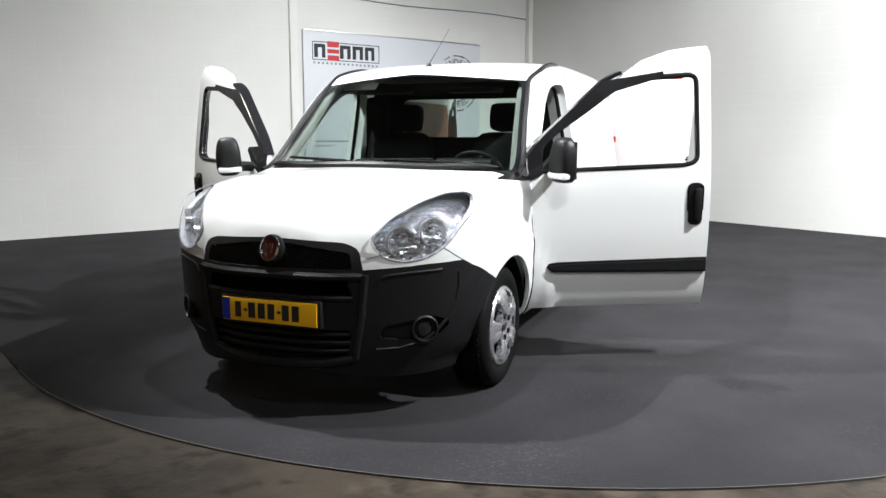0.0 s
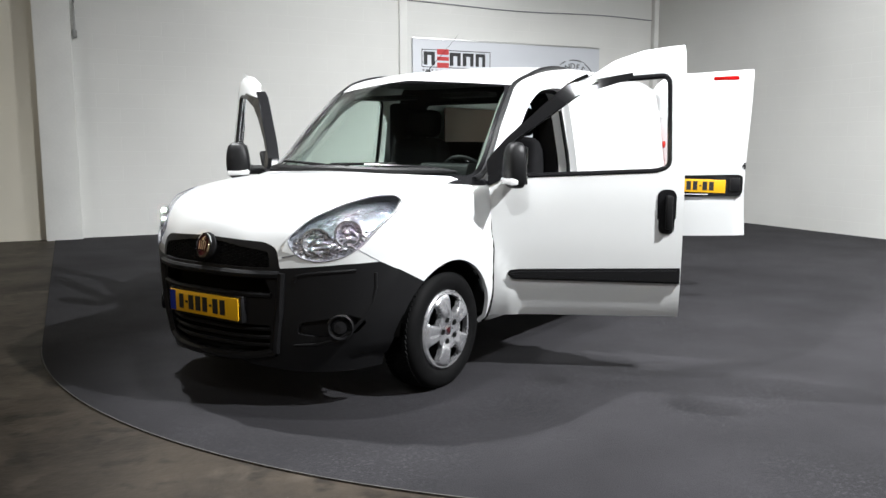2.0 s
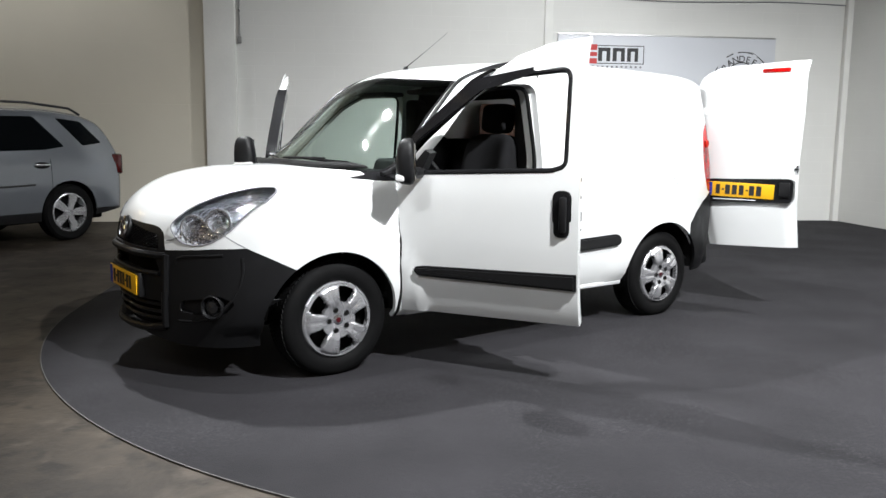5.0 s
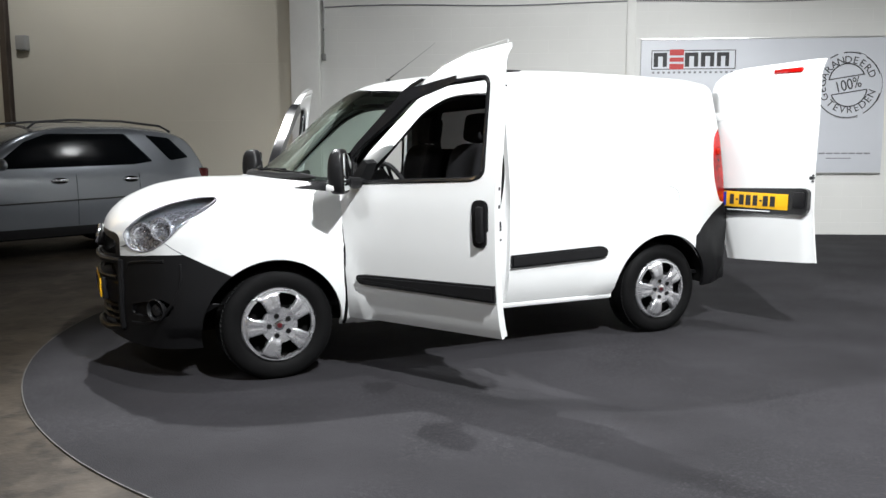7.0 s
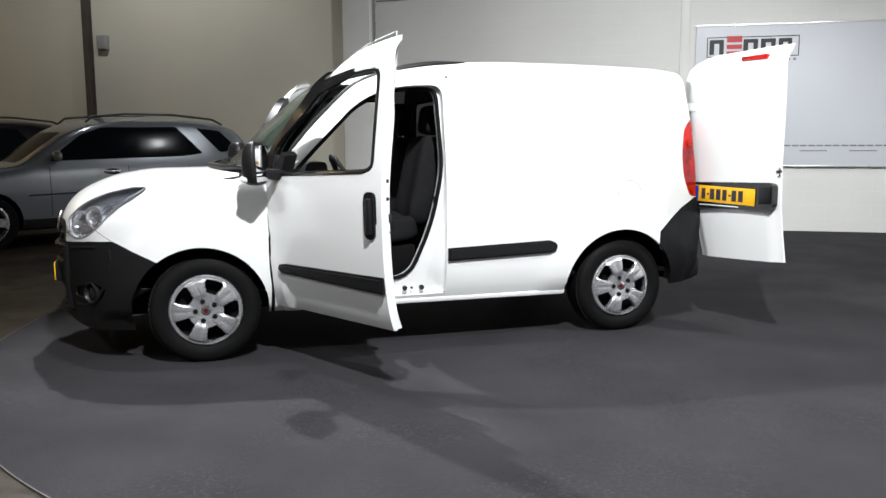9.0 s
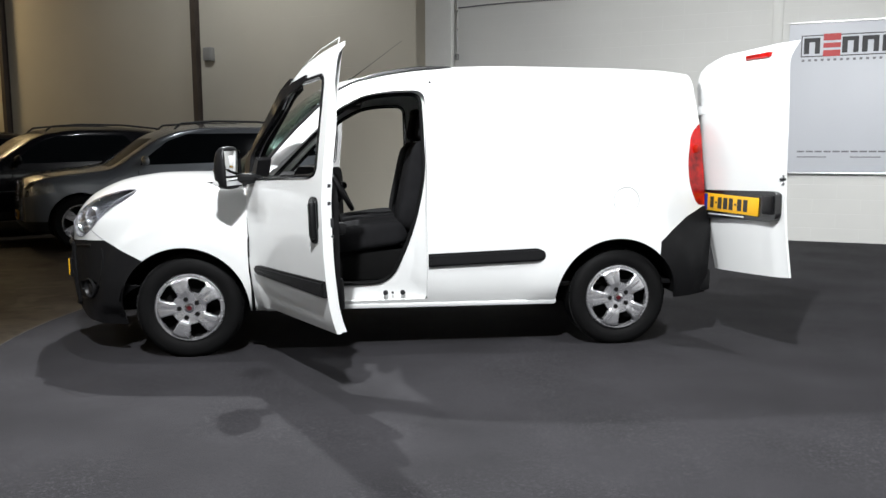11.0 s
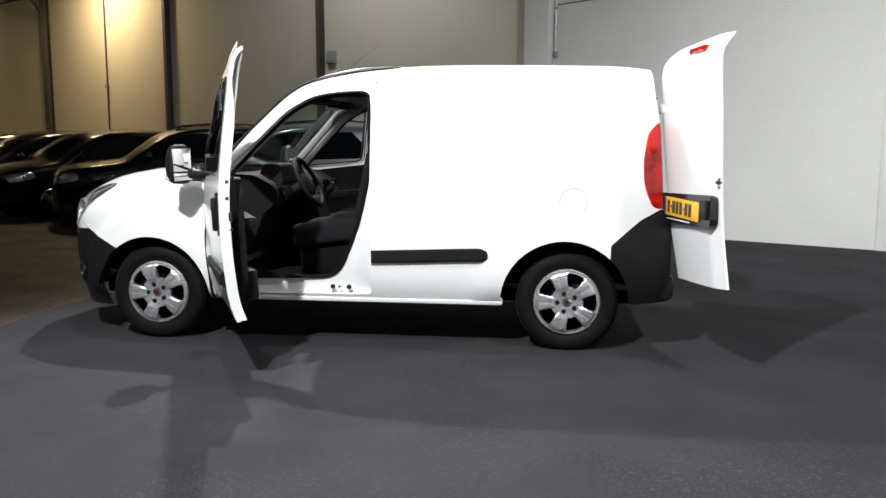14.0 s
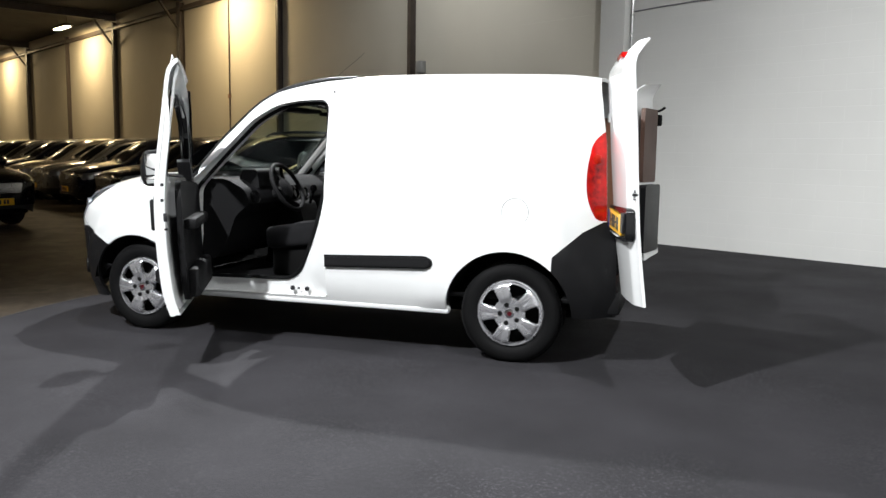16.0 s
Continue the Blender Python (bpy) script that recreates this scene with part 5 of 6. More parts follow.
def seat(x):
    e = new("cab_seat"); e.parent = van
    tagged(e, "charcoal cloth cab seat with headrest")
    def cushion(name, m, sx, sy, sz, dip):
        bm = bmesh.new()
        bmesh.ops.create_cube(bm, size=2)
        bmesh.ops.subdivide_edges(bm, edges=bm.edges, cuts=7, use_grid_fill=True)
        for v in bm.verts:
            p = v.co
            n = (abs(p.x) ** 5 + abs(p.y) ** 5 + abs(p.z) ** 5) ** 0.2 / max(abs(p.x), abs(p.y), abs(p.z))
            q = p / n
            d = dip * (1 - min(1, (q.x / 0.62) ** 2)) * max(q.z, 0)
            side = 0.02 * smoothstep(0.6, 0.85, abs(q.x)) * max(q.z, 0)
            v.co = (q.x * sx, q.y * sy, q.z * sz - d + side)
        bmesh.ops.transform(bm, matrix=m, verts=bm.verts)
        return part(name, bm, M_CLOTH, e, smooth=60)
    cushion("seat_cushion", Matrix.Translation((x, 1.12, 0.72)) @ pose(0, 0, 0, 7, 0, 0), 0.25, 0.27, 0.085, 0.025)
    cushion("backrest", Matrix.Translation((x, 1.44, 1.05)) @ pose(0, 0, 0, 78, 0, 0), 0.24, 0.31, 0.075, 0.03)
    cushion("headrest", Matrix.Translation((x, 1.53, 1.46)) @ pose(0, 0, 0, 82, 0, 0), 0.13, 0.10, 0.05, 0.0)
    bm = boxes((x - 0.20, x + 0.20, 0.92, 1.36, 0.43, 0.64), bevel=0.02)
    part("seat_base", bm, M_DARK, e)
    for d in (-0.05, 0.05):
        part("headrest_post", tube(bmesh.new(), [(x + d, 1.50, 1.30), (x + d, 1.53, 1.42)], 0.007, 6), M_CHROME, e)
    return e


seat(0.40)
seat(-0.40)


# ---- the sign on the wall ----
SIGN = WALLS @ pose(4.90, 0.0, 0.0, 0, 0, 180)  # x to the reader's right, -y towards the reader
sign = thing("wall_sign", SIGN, "pale grey sign board with logo and round stamp", "sign")
part("board", boxes((0.0, 3.62, -0.05, -0.005, 0.95, 2.98), bevel=0.006), M_SIGN, sign, "pale satin sign board")
for a in ((0.0, 3.62, -0.056, -0.03, 2.965, 2.99), (0.0, 3.62, -0.056, -0.03, 0.94, 0.965)):
    part("edge_rail", boxes(a, bevel=0.004), M_ALU, sign, "bright aluminium edge rail")
Y0, Y1 = -0.054, -0.0502
# logo: a black outline, black bars and red bars
bm = boxes((0.155, 1.41, Y0, Y1, 2.80, 2.812), (0.155, 1.41, Y0, Y1, 2.525, 2.537), (0.155, 0.167, Y0, Y1, 2.537, 2.80), (1.398, 1.41, Y0, Y1, 2.537, 2.80))
part("logo_outline", bm, M_INK, sign)
x = 0.19
for i, w in enumerate((0.22, 0.21, 0.22, 0.22, 0.20)):
    if i == 1:
        for z in (2.545, 2.64, 2.735):
            part("logo_red_bar", boxes((x, x + w, Y0 - 0.002, Y1, z - (0.02 if z < 2.6 else 0), z + (0.075 if z < 2.7 else 0.10) - 0.012)), M_REDINK, sign)
    else:
        bm = boxes((x, x + w * 0.30, Y0, Y1, 2.565, 2.775), (x + w * 0.30, x + w * 0.9, Y0, Y1, 2.72, 2.775), (x + w * 0.62, x + w * 0.9, Y0, Y1, 2.565, 2.72))
        part("logo_black_bar", bm, M_INK, sign)
    x += w + 0.018
bm = bmesh.new()
for i in range(16):
    box(bm, 0.17 + i * 0.078, 0.17 + i * 0.078 + 0.035, Y0 + 0.001, Y1, 2.465, 2.495)
part("logo_small_print", bm, M_GREYINK, sign, kind="stuff")
bm = bmesh.new()
for z, n, h in ((1.24, 30, 0.022), (1.17, 5, 0.014)):
    for i in range(n):
        L = 3.3 / n
        box(bm, 0.17 + i * L, 0.17 + i * L + L * (0.82 if n > 10 else 0.55), Y0 + 0.001, Y1, z, z + h)
part("small_print", bm, M_GREYINK, sign, kind="stuff")


def ring_arc(r0, r1, a0, a1, n, c):
    bm = bmesh.new()
    prev = None
    for i in range(n + 1):
        a = radians(a0 + (a1 - a0) * i / n)
        q = [bm.verts.new((c[0] + r * math.cos(a), y, c[1] + r * math.sin(a))) for r, y in ((r0, Y0), (r1, Y0), (r1, Y1), (r0, Y1))]
        if prev:
            for k in range(4):
                bm.faces.new((prev[k], prev[(k + 1) % 4], q[(k + 1) % 4], q[k]))
        else:
            bm.faces.new(q)
        prev = q
    bm.faces.new(prev[::-1])
    return bm


def lettering(text, size, m, mat, parent, name):
    cu = bpy.data.curves.new("t", "FONT")
    cu.body, cu.size, cu.align_x, cu.align_y, cu.extrude = text, size, "CENTER", "CENTER", 0.0015
    ob = bpy.data.objects.new("t", cu)
    scene.collection.objects.link(ob)
    me = bpy.data.meshes.new_from_object(ob.evaluated_get(bpy.context.evaluated_depsgraph_get()))
    bpy.data.objects.remove(ob)
    me.transform(m)
    return link_mesh(name, me, mat, parent)


SC = (3.07, 2.27)
for r0, r1, gaps in ((0.475, 0.49, ((150, 290), (300, 345), (20, 60), (70, 100), (110, 125))), (0.495, 0.50, ((-30, 20), (60, 80), (250, 290)))):
    for a0, a1 in gaps:
        part("stamp_ring", ring_arc(r0, r1, a0, a1, 30, SC), M_INK, sign)
for a0, a1, off in ((28, 176, 0.055), (208, 356, -0.055)):
    t = radians(14)
    c = (SC[0] - off * math.sin(t), SC[1] + off * math.cos(t))
    part("stamp_bow", ring_arc(0.255, 0.272, a0 - 6, a1, 30, c), M_INK, sign)
    p0 = (c[0] + 0.265 * math.cos(radians(a0 - 6)), c[1] + 0.265 * math.sin(radians(a0 - 6)))
    p1 = (c[0] + 0.265 * math.cos(radians(a1)), c[1] + 0.265 * math.sin(radians(a1)))
    part("stamp_chord", prism([(p0[0], p0[1]), (p1[0], p1[1]), (p1[0], p1[1] + 0.016), (p0[0], p0[1] + 0.016)], "y", Y0, Y1), M_INK, sign)
lettering("100%", 0.20, Matrix.Translation((SC[0], Y0, SC[1])) @ pose(0, 0, 0, 0, -14, 0) @ pose(0, 0, 0, 90, 0, 0) @ Matrix.Diagonal((0.9, 1.15, 1, 1)), M_INK, sign, "stamp_lettering")
for word, a0, a1, flip in (("GEGARANDEERD", 208, 26, False), ("TEVREDEN", 228, 340, True)):
    for k, ch in enumerate(word):
        a = a0 + (a1 - a0) * k / (len(word) - 1)
        p = (SC[0] + 0.37 * math.cos(radians(a)), Y0, SC[1] + 0.37 * math.sin(radians(a)))
        turn = (a + 90) if flip else (a - 90)
        lettering(ch, 0.15, Matrix.Translation(p) @ pose(0, 0, 0, 0, -turn, 0) @ pose(0, 0, 0, 90, 0, 0), M_INK, sign, "stamp_letter")

# ---- fittings on the long wall ----
def wall_thing(name, label, category, x, z):
    return thing(name, WALLS @ pose(x, 0, z, 0, 0, 180), label, category)


cb = wall_thing("junction_box", "grey electrical junction box on the wall", "junction box", 14.78, 2.93)
part("box_body", boxes((-0.09, 0.09, -0.09, 0.026, 0, 0.24), bevel=0.01), M_PLASTIC_GREY, cb)
part("box_lid", boxes((-0.08, 0.08, -0.105, -0.09, 0.01, 0.23), bevel=0.006), M_PLASTIC_GREY, cb)
cd = wall_thing("conduit", "pale conduit running down the wall beside a pillar", "conduit", 9.82, 2.72)
bm = bmesh.new()
tube(bm, [(0, -0.03, 0.06), (0, -0.03, 3.2)], 0.016, 8)
part("pipe", bm, M_ALU, cd)
part("pipe_end_box", boxes((-0.03, 0.03, -0.06, 0.0, 0.0, 0.10), bevel=0.01), M_PLASTIC_GREY, cd)
part("pipe_clip", boxes((-0.03, 0.03, -0.05, 0.0, 0.75, 0.78), bevel=0.005), M_ALU, cd)
cc = wall_thing("wall_cable", "thin pale cable along the wall", "cable", 9.8, 3.54)
bm = bmesh.new()
tube(bm, [(9.85 * i / 20, -0.012, 0.02 * math.sin(i * 0.8)) for i in range(21)], 0.009, 6)
part("cable_run", bm, M_GREYINK, cc)
for sx in (22.84,):
    rb_ = wall_thing("wall_socket", "red wall socket with a thin pipe above", "socket", sx, 2.78)
    part("socket_body", boxes((-0.05, 0.05, -0.04, 0.028, 0, 0.12), bevel=0.01), M_SOCKET, rb_)
    if sx > 22.6:
        bm = bmesh.new()
        tube(bm, [(0, 0.005, -2.7), (0, 0.005, 3.1)], 0.02, 8)
        part("socket_pipe", bm, M_STEEL, rb_)
bm = boxes((10.7, LONG, -0.03, 0.10, HIGH - 0.55, HIGH - 0.42), bevel=0.02)
structure("eaves_beam", bm, M_STEEL, "dark steel rail along the top of the wall", smooth=30)
for s, n in ((22.4, 0.9), (33.4, 1.0), (44.4, 1.0)):
    lm = thing("strip_lamp", WALLS @ pose(s, n, 5.66, 0, 0, 0), "lit warm strip lamp under the hall roof", "lamp", "hall strip lamps")
    part("lamp_tray", boxes((-0.7, 0.7, -0.16, 0.16, 0.0, 0.08), bevel=0.02), M_STEEL, lm)
    part("lamp_tube", boxes((-0.62, 0.62, -0.11, 0.11, -0.03, -0.002), bevel=0.01), M_TUBE, lm, "glowing tube cover")
    bm = bmesh.new()
    for x in (-0.5, 0.5):
        tube(bm, [(x, 0, 0.08), (x, 0, 0.34)], 0.012, 6)
    part("lamp_hanger", bm, M_STEEL, lm)

# ---- parked cars ----
def paint(name, colour, metal=0.5, coat=1.0):
    return material(name, colour, 0.25, metal, vary=0.04, scale=3, fine=40, coat=coat, rough_vary=0.03, spec=0.5 * coat)


P_SILVER = paint("silver_car_paint", (0.20, 0.215, 0.24), 0.45)
M_DEEPRED = material("dark_red_lamp", (0.06, 0.002, 0.002), 0.15, vary=0.5, scale=9)
P_BLACK = paint("black_car_paint", (0.004, 0.004, 0.006), 0.0, 0.3)
P_NAVY = paint("navy_car_paint", (0.006, 0.008, 0.016), 0.1, 0.6)
P_GREY = paint("grey_car_paint", (0.2, 0.2, 0.2), 0.6)
P_BEIGE = paint("champagne_car_paint", (0.40, 0.37, 0.31), 0.6)


def suv_spec():
    ys = [-0.71, -0.69, -0.64, -0.53, -0.28, 0.15, 0.40, 0.75, 1.10, 1.40, 1.9, 2.6, 3.2, 3.5, 3.72, 3.84, 3.88]
    top = [0.70, 0.82, 0.94, 1.01, 1.07, 1.12, 1.16, 1.37, 1.59, 1.69, 1.75, 1.755, 1.71, 1.63, 1.34, 1.02, 0.80]
    edge = [0.64, 0.76, 0.86, 0.93, 0.99, 1.04, 1.07, 1.27, 1.49, 1.60, 1.67, 1.68, 1.63, 1.54, 1.26, 0.96, 0.74]
    return dict(base=2.915, tyre=0.37, ys=ys, top=top, edge=edge,
                wy=[-0.71, -0.69, -0.62, -0.50, -0.30, 0.0, 1.5, 3.0, 3.5, 3.75, 3.85, 3.88], w=[0.45, 0.60, 0.76, 0.87, 0.93, 0.955, 0.96, 0.955, 0.92, 0.86, 0.76, 0.66],
                side=([0.15, 0.3, 0.45, 0.7, 0.95, 1.08, 1.4, 1.76], [-0.10, -0.04, -0.015, 0.0, -0.008, -0.03, -0.12, -0.24]),
                glass=[(0.78, 1.14), (0.86, 1.23), (1.20, 1.48), (1.50, 1.585), (2.55, 1.60), (2.90, 1.22), (2.6, 1.18)],
                quarter=[(2.86, 1.585), (3.22, 1.55), (3.50, 1.27), (3.18, 1.23)],
                screen=[(-0.66, 1.12), (-0.54, 1.52), (0.54, 1.52), (0.66, 1.12), (0, 1.16)], sy=(0.2, 1.33),
                lamp=[(-0.72, 0.72), (-0.30, 0.80), (-0.34, 0.93), (-0.80, 0.90)], grille=(0.30, 0.66, 0.88), rails=True)


def mpv_spec():
    ys = [-0.86, -0.84, -0.78, -0.6, -0.3, 0.0, 0.18, 0.6, 0.95, 1.25, 1.8, 2.6, 3.1, 3.35, 3.50, 3.56]
    top = [0.62, 0.74, 0.85, 0.93, 1.00, 1.05, 1.09, 1.36, 1.56, 1.63, 1.67, 1.65, 1.56, 1.36, 1.02, 0.80]
    edge = [0.57, 0.68, 0.78, 0.86, 0.93, 0.98, 1.01, 1.27, 1.46, 1.54, 1.59, 1.58, 1.48, 1.28, 0.96, 0.74]
    return dict(base=2.72, tyre=0.32, ys=ys, top=top, edge=edge,
                wy=[-0.86, -0.84, -0.76, -0.6, -0.35, 0.0, 1.5, 2.8, 3.3, 3.48, 3.56], w=[0.38, 0.54, 0.71, 0.82, 0.88, 0.90, 0.91, 0.90, 0.86, 0.78, 0.62],
                side=([0.15, 0.3, 0.45, 0.7, 0.92, 1.02, 1.3, 1.68], [-0.10, -0.04, -0.015, 0.0, -0.008, -0.03, -0.11, -0.23]),
                glass=[(0.45, 1.04), (0.60, 1.18), (0.98, 1.42), (1.30, 1.50), (2.6, 1.51), (2.98, 1.38), (3.05, 1.14), (2.2, 1.09)],
                quarter=None, screen=[(-0.64, 1.03), (-0.52, 1.45), (0.52, 1.45), (0.64, 1.03), (0, 1.08)], sy=(-0.02, 1.2),
                lamp=[(-0.70, 0.66), (-0.28, 0.74), (-0.34, 0.86), (-0.78, 0.80)], grille=(0.40, 0.60, 0.76), rails=False)


CACHE = {}


def car_meshes(kind):
    if kind in CACHE:
        return CACHE[kind]
    sp = suv_spec() if kind == "suv" else mpv_spec()
    wf, sf = spline(sp["wy"], sp["w"]), spline(*sp["side"])
    tf, ef = spline(sp["ys"], sp["top"]), spline(sp["ys"], sp["edge"])
    y0, y1 = sp["ys"][0], sp["ys"][-1]
    bf = spline([y0, y0 + 0.1, 0, sp["base"], y1], [0.34, 0.26, 0.28, 0.28, 0.38])
    rf = spline([y0, y0 + 0.2, 1.0, y1], [0.05, 0.10, 0.10, 0.08])
    st = sorted(set(list(np.round(np.linspace(y0, y0 + 0.12, 6), 4)) + list(np.round(np.linspace(y0 + 0.16, y1 - 0.16, 62), 4)) + list(np.round(np.linspace(y1 - 0.12, y1, 6), 4))))
    shell = loft(st, section_maker(tf, ef, wf, bf, sf, rf, ns=16, nc=6, nt=9), 0.02, True, True)
    r = sp["tyre"] + 0.045
    def arches():
        bm = bmesh.new()
        for y in (0.0, sp["base"]):
            for s in (-1, 1):
                cylinder(bm, r, 0.6, Matrix.Translation((s * 0.95, y, sp["tyre"])) @ pose(0, 0, 0, 0, 90, 0), 40)
        return bm
    gl = rounded(sp["glass"], 0.03)
    scr = rounded(sp["screen"], 0.03)
    lampp = lambda side: prism(rounded(sp["lamp"], 0.04), "x", side * 0.35, side * 1.3)
    gw, g0, g1 = sp["grille"]
    gpoly = rounded([(-gw, g0), (gw, g0), (gw * 1.15, g1), (-gw * 1.15, g1)], 0.03)
    skirt = [(-2, 0.0), (5, 0.0), (5, 0.40), (-2, 0.40)]
    cuts = [prism(gl, "x", -1.5, 1.5), prism(scr, "y", *sp["sy"]), arches(), lampp(1), lampp(-1), prism(gpoly, "y", -1.5, -0.6), prism(skirt, "x", -1.5, 1.5)]
    if sp["quarter"]:
        cuts.append(prism(rounded(sp["quarter"], 0.03), "x", -1.5, 1.5))
    out = dict(spec=sp, wf=wf, sf=sf, ef=ef, tf=tf, body=carved(shell, cuts))
    out["skirt"] = carved(shell, [arches()], keep=prism(skirt, "x", -1.5, 1.5))
    for k, s in (("l", 1), ("r", -1)):
        out["glass_" + k] = carved(shell, keep=prism(gl, "x", s * 0.2, s * 1.5))
        out["lamp_" + k] = carved(shell, keep=lampp(s))
        if sp["quarter"]:
            out["quarter_" + k] = carved(shell, keep=prism(rounded(sp["quarter"], 0.03), "x", s * 0.2, s * 1.5))
    out["screen"] = carved(shell, keep=prism(scr, "y", *sp["sy"]))
    out["grille"] = carved(shell, keep=prism(gpoly, "y", -1.5, -0.6))
    # one wheel, axis along x, face at x = 0
    R = sp["tyre"]
    m = pose(0, 0, 0, 0, 90, 0)
    bm = bmesh.new()
    lathe(bm, [(R * 0.66, -0.20), (R * 0.9, -0.21), (R * 0.985, -0.18), (R, -0.10), (R * 0.985, -0.03), (R * 0.9, 0.0), (R * 0.72, -0.002), (R * 0.66, -0.02)], 44, m, closed=True)
    out["tyre"] = finish(bm)
    bm = bmesh.new()
    lathe(bm, [(R * 0.68, -0.012), (R * 0.64, -0.006), (R * 0.60, -0.03), (R * 0.58, -0.09)], 40, m)
    for k in range(5):
        a = 72 * k + 90
        prism([(0.03, -0.035), (R * 0.61, -0.06), (R * 0.61, 0.06), (0.03, 0.035)], "z", -0.045, -0.018, bm, m @ pose(0, 0, 0, 0, 0, a))
    cylinder(bm, 0.06, 0.035, m @ Matrix.Translation((0, 0, -0.028)), 20)
    out["rim"] = finish(bm)
    bm = bmesh.new()
    cylinder(bm, R * 0.6, 0.02, m @ Matrix.Translation((0, 0, -0.11)), 28)
    out["disc"] = finish(bm)
    CACHE[kind] = out
    return out


def parked_car(kind, m, colour, label, dark_lining=True):
    c = car_meshes(kind)
    sp = c["spec"]
    e = thing("parked_car", m, label, "car", "cars parked along the wall")
    body = c["body"].copy()
    link_mesh("body", body, colour, e, "")
    link_mesh("sill_skirt", c["skirt"], M_PLASTIC, e)
    link_mesh("windscreen", c["screen"], M_DARKGLASS, e, "dark windscreen")
    link_mesh("grille", c["grille"], M_CARGRILLE, e, "chrome slatted grille" if kind == "suv" else "dark grille")
    for k, s in (("l", 1), ("r", -1)):
        link_mesh("side_glass", c["glass_" + k], M_DARKGLASS, e, "tinted side windows")
        link_mesh("headlamp", c["lamp_" + k], M_CARLAMP, e, "clear headlamp")
        if sp["quarter"]:
            link_mesh("quarter_glass", c["quarter_" + k], M_DARKGLASS, e, "tinted quarter window")
        for y in (0.0, sp["base"]):
            w = new("wheel"); w.parent = e
            w.matrix_basis = Matrix.Translation((s * 0.93 if kind == "suv" else s * 0.875, y, sp["tyre"])) @ pose(0, 0, 0, 0, 0, 0 if s > 0 else 180)
            link_mesh("tyre", c["tyre"], M_RUBBER, w); link_mesh("rim", c["rim"], M_RIM, w, "silver alloy rim"); link_mesh("disc", c["disc"], M_DARK, w)
        yb = sp["glass"][0][0] + 0.06
        zb = sp["glass"][0][1] + 0.03
        xb = c["wf"](yb) + c["sf"](zb)
        bm = bmesh.new()
        bmesh.ops.create_uvsphere(bm, u_segments=18, v_segments=10, radius=1, matrix=Matrix.Translation((s * (xb + 0.12), yb, zb + 0.03)) @ Matrix.Diagonal((0.11, 0.06, 0.075, 1)))
        tube(bm, [(s * (xb - 0.02), yb + 0.02, zb - 0.01), (s * (xb + 0.06), yb, zb)], 0.02, 6)
        part("wing_mirror", bm, colour, e)
        for yh in (1.55, 2.52):
            xh = c["wf"](yh) + c["sf"](0.98)
            # flat black oval on the skin for the shade of the handle recess
            bm = bmesh.new()
            bmesh.ops.create_uvsphere(bm, u_segments=16, v_segments=8, radius=1, matrix=Matrix.Translation((s * (xh - 0.002), yh + 0.01, 0.985)) @ Matrix.Diagonal((0.010, 0.115, 0.045, 1)))
            bowl = part("handle_recess_shade", bm, M_DARK, e)
            part("door_handle", boxes((s * xh - 0.012, s * xh + 0.03, yh - 0.10, yh + 0.11, 0.978, 1.006), bevel=0.010), M_RIM, bowl, "silver door handle")
        # lamp bowls behind the clear cover, fog lamp low in the bumper
        for lx, lz in ((0.46, 0.855), (0.60, 0.84)):
            lz2 = lz if kind == "suv" else lz - 0.08
            front = (-0.80 if lx < 0.5 else -0.74) + (0.15 if kind == "suv" else 0)
            bm = bmesh.new()
            lathe(bm, [(0.052, 0.0), (0.055, 0.012), (0.044, 0.004), (0.020, -0.03), (0.002, -0.035)], 20, Matrix.Translation((s * lx, front, lz2)) @ pose(0, 0, 0, 90, 0, 0))
            part("lamp_bowl", bm, M_CHROME, e, "chrome lamp bowl")
        bm = bmesh.new()
        fog = Matrix.Translation((s * 0.62, sp["ys"][0] + 0.075, 0.57 if kind == "suv" else 0.50)) @ pose(0, 0, 0, 90, 0, s * 24)
        lathe(bm, [(0.105, -0.03), (0.108, 0.0), (0.090, 0.012), (0.060, 0.0), (0.002, -0.01)], 24, fog @ Matrix.Diagonal((1.25, 0.75, 1, 1)))
        part("fog_lamp", bm, M_PLASTIC, e, "dark round fog lamp recess")
        ye = sp["ys"][-1] - 0.10
        bm = boxes((min(s * 0.62, s * 0.865), max(s * 0.62, s * 0.865), ye - 0.14, ye + 0.05, 0.84, 1.12), bevel=0.03)
        part("tail_lamp", bm, M_DEEPRED, e, "red tail lamp")
        # door seams and waist moulding
        for ys_ in (sp["glass"][0][0] - 0.02, 1.78, 2.66):
            bm = bmesh.new()
            tube(bm, [(s * (c["wf"](ys_) + c["sf"](z) - 0.001), ys_, z) for z in np.linspace(0.42, 1.06, 8)], 0.004, 5)
            part("door_seam", bm, M_DARK, e)
        bm = bmesh.new()
        tube(bm, [(s * (c["wf"](y) + c["sf"](0.72) + 0.002), y, 0.70 + 0.02 * y) for y in np.linspace(0.48, sp["base"] - 0.5, 10)], 0.012, 6)
        part("side_moulding", bm, M_PLASTIC, e)
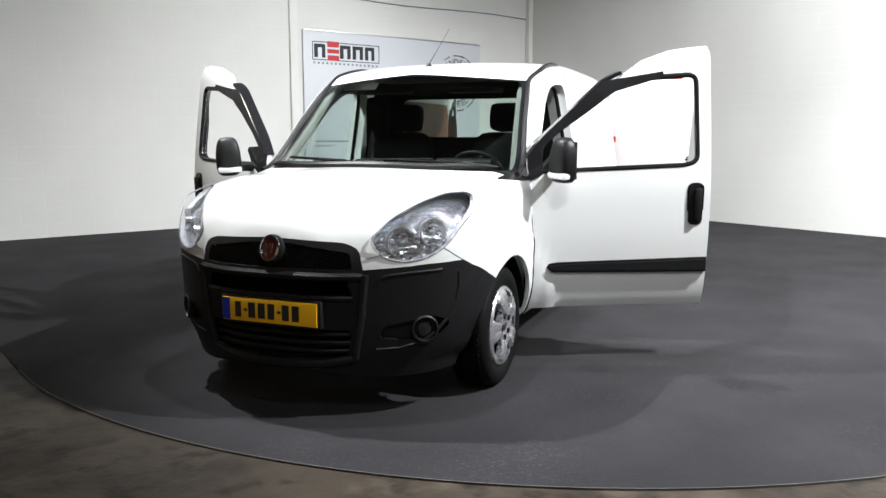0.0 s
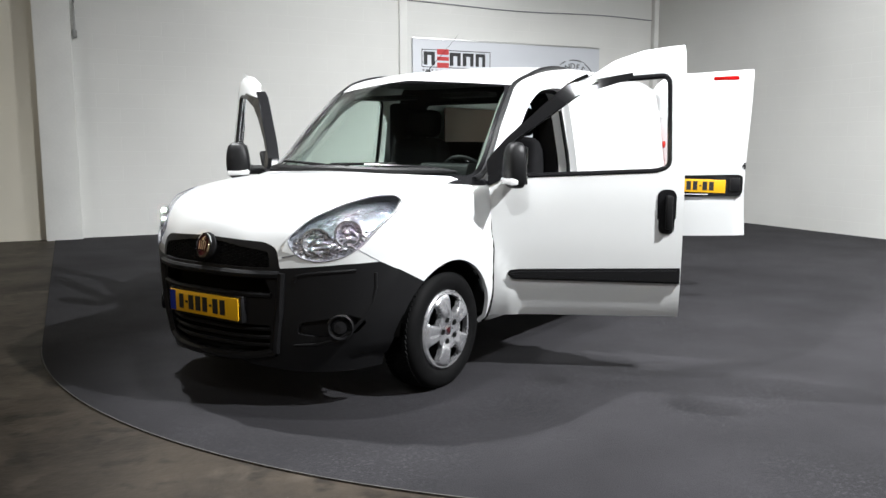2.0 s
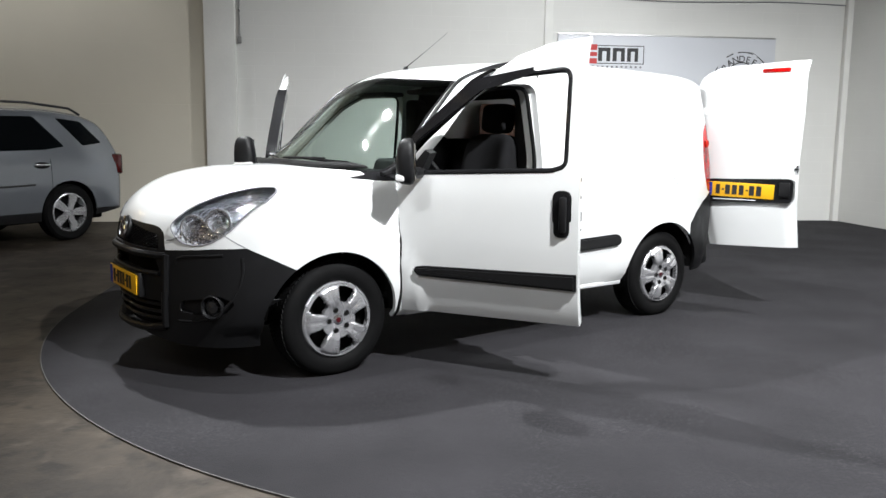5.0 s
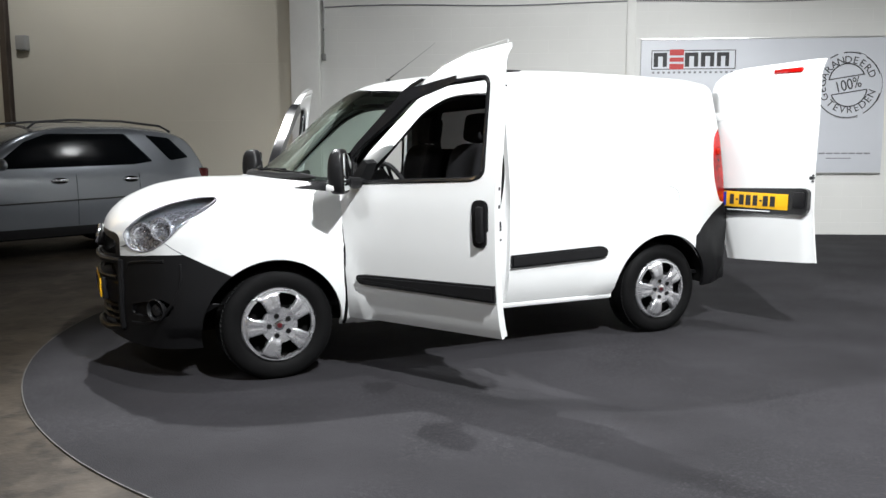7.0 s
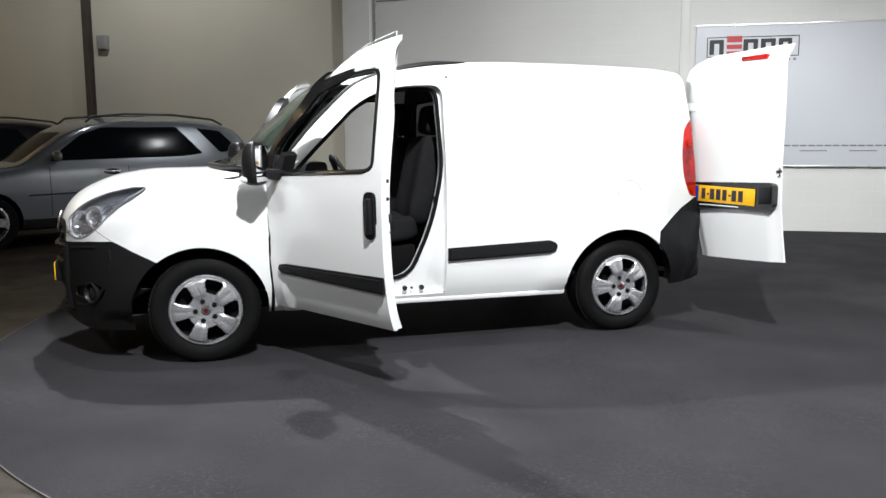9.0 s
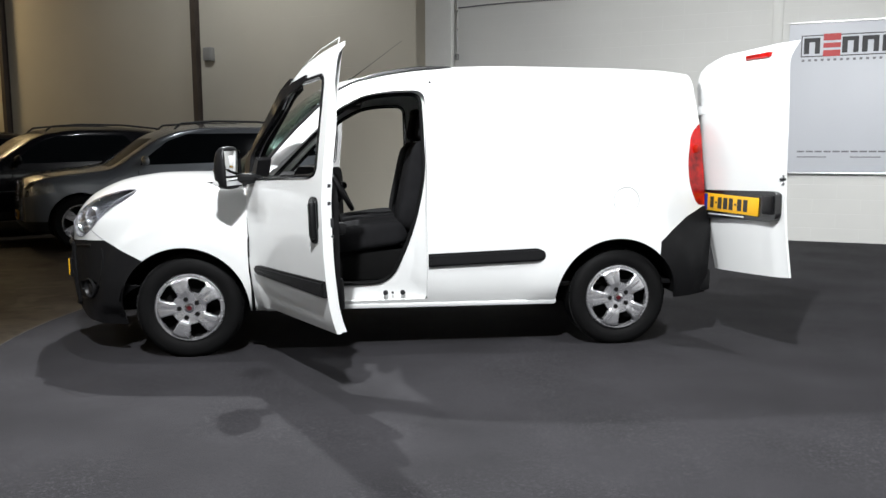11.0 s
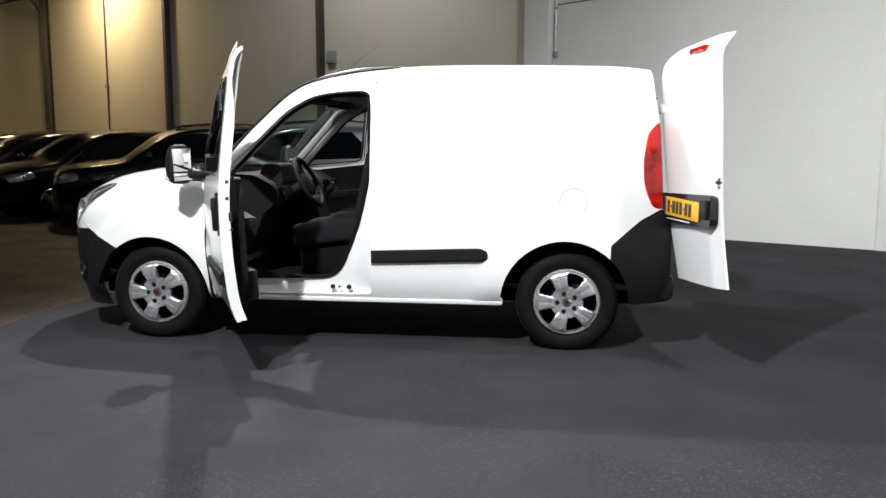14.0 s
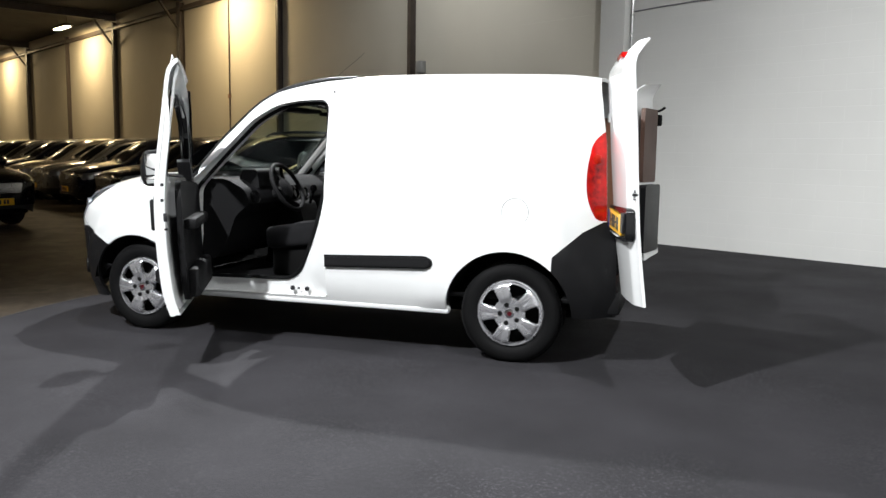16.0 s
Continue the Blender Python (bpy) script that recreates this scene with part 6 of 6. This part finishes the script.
        if sp["rails"]:
            bm = bmesh.new()
            pts = [(s * 0.60, 1.35, 1.655), (s * 0.60, 1.45, 1.735), (s * 0.60, 1.9, 1.775), (s * 0.60, 2.6, 1.775), (s * 0.60, 3.2, 1.72), (s * 0.60, 3.36, 1.64)]
            tube(bm, pts, 0.016, 8)
            part("roof_rail", bm, M_INK, e, "black roof rail")
    if kind == "suv":
        for k in range(4):
            zk = 0.685 + 0.05 * k
            yk = -0.715 + 0.05 * k * 0.35
            bm = bmesh.new()
            tube(bm, [(x, yk + 0.10 * x * x, zk) for x in np.linspace(-0.31, 0.31, 9)], 0.013, 6)
            part("grille_slat", bm, M_CHROME, e, "chrome grille slat")
    number_plate(e, Matrix.Translation((0, sp["ys"][0] - 0.012, 0.46)), "yellow number plate with blue band")
    part("lower_grille", boxes((-0.55, 0.55, sp["ys"][0] + 0.03, sp["ys"][0] + 0.12, 0.40, 0.56), bevel=0.03), M_PLASTIC, e)
    part("underbody", boxes((-0.70, 0.70, -0.60, sp["ys"][-1] - 0.3, 0.24, 0.55), bevel=0.02), M_DARK, e)
    return e


ROW = Vector((-5.77, -2.84, 0))
fleet = (("suv", P_SILVER, "silver off-road car with tinted windows and roof rails"), ("suv", P_BLACK, "black off-road car with roof rails"), ("mpv", P_BLACK, "black people carrier beside the hall wall"),
         ("mpv", P_NAVY, "dark blue family car beside the hall wall"), ("mpv", P_GREY, "grey family car beside the hall wall"), ("mpv", P_BEIGE, "champagne family car beside the hall wall"),
         ("mpv", P_NAVY, "dark blue family car beside the hall wall"), ("mpv", P_GREY, "grey family car beside the hall wall"),
         ("mpv", P_BLACK, "black people carrier beside the hall wall"), ("mpv", P_BEIGE, "champagne family car beside the hall wall"))
for i, (kind, colour, label) in enumerate(fleet):
    p = ROW if i == 0 else ROW + Vector((-1.35, -2.26, 0)) + Vector((-1.15, -2.0, 0)) * (i - 1)
    head = (25, 33)[i] if i < 2 else 58
    parked_car(kind, Matrix.Translation(p) @ pose(0, 0, 0, 0, 0, head) @ Matrix.Scale(0.96 if kind == "suv" else 1.0, 4), colour, label)
parked_car("mpv", Matrix.Translation((-4.55, -7.75, 0)) @ pose(0, 0, 0, 0, 0, 170), P_BLACK, "black car facing the row across the hall")
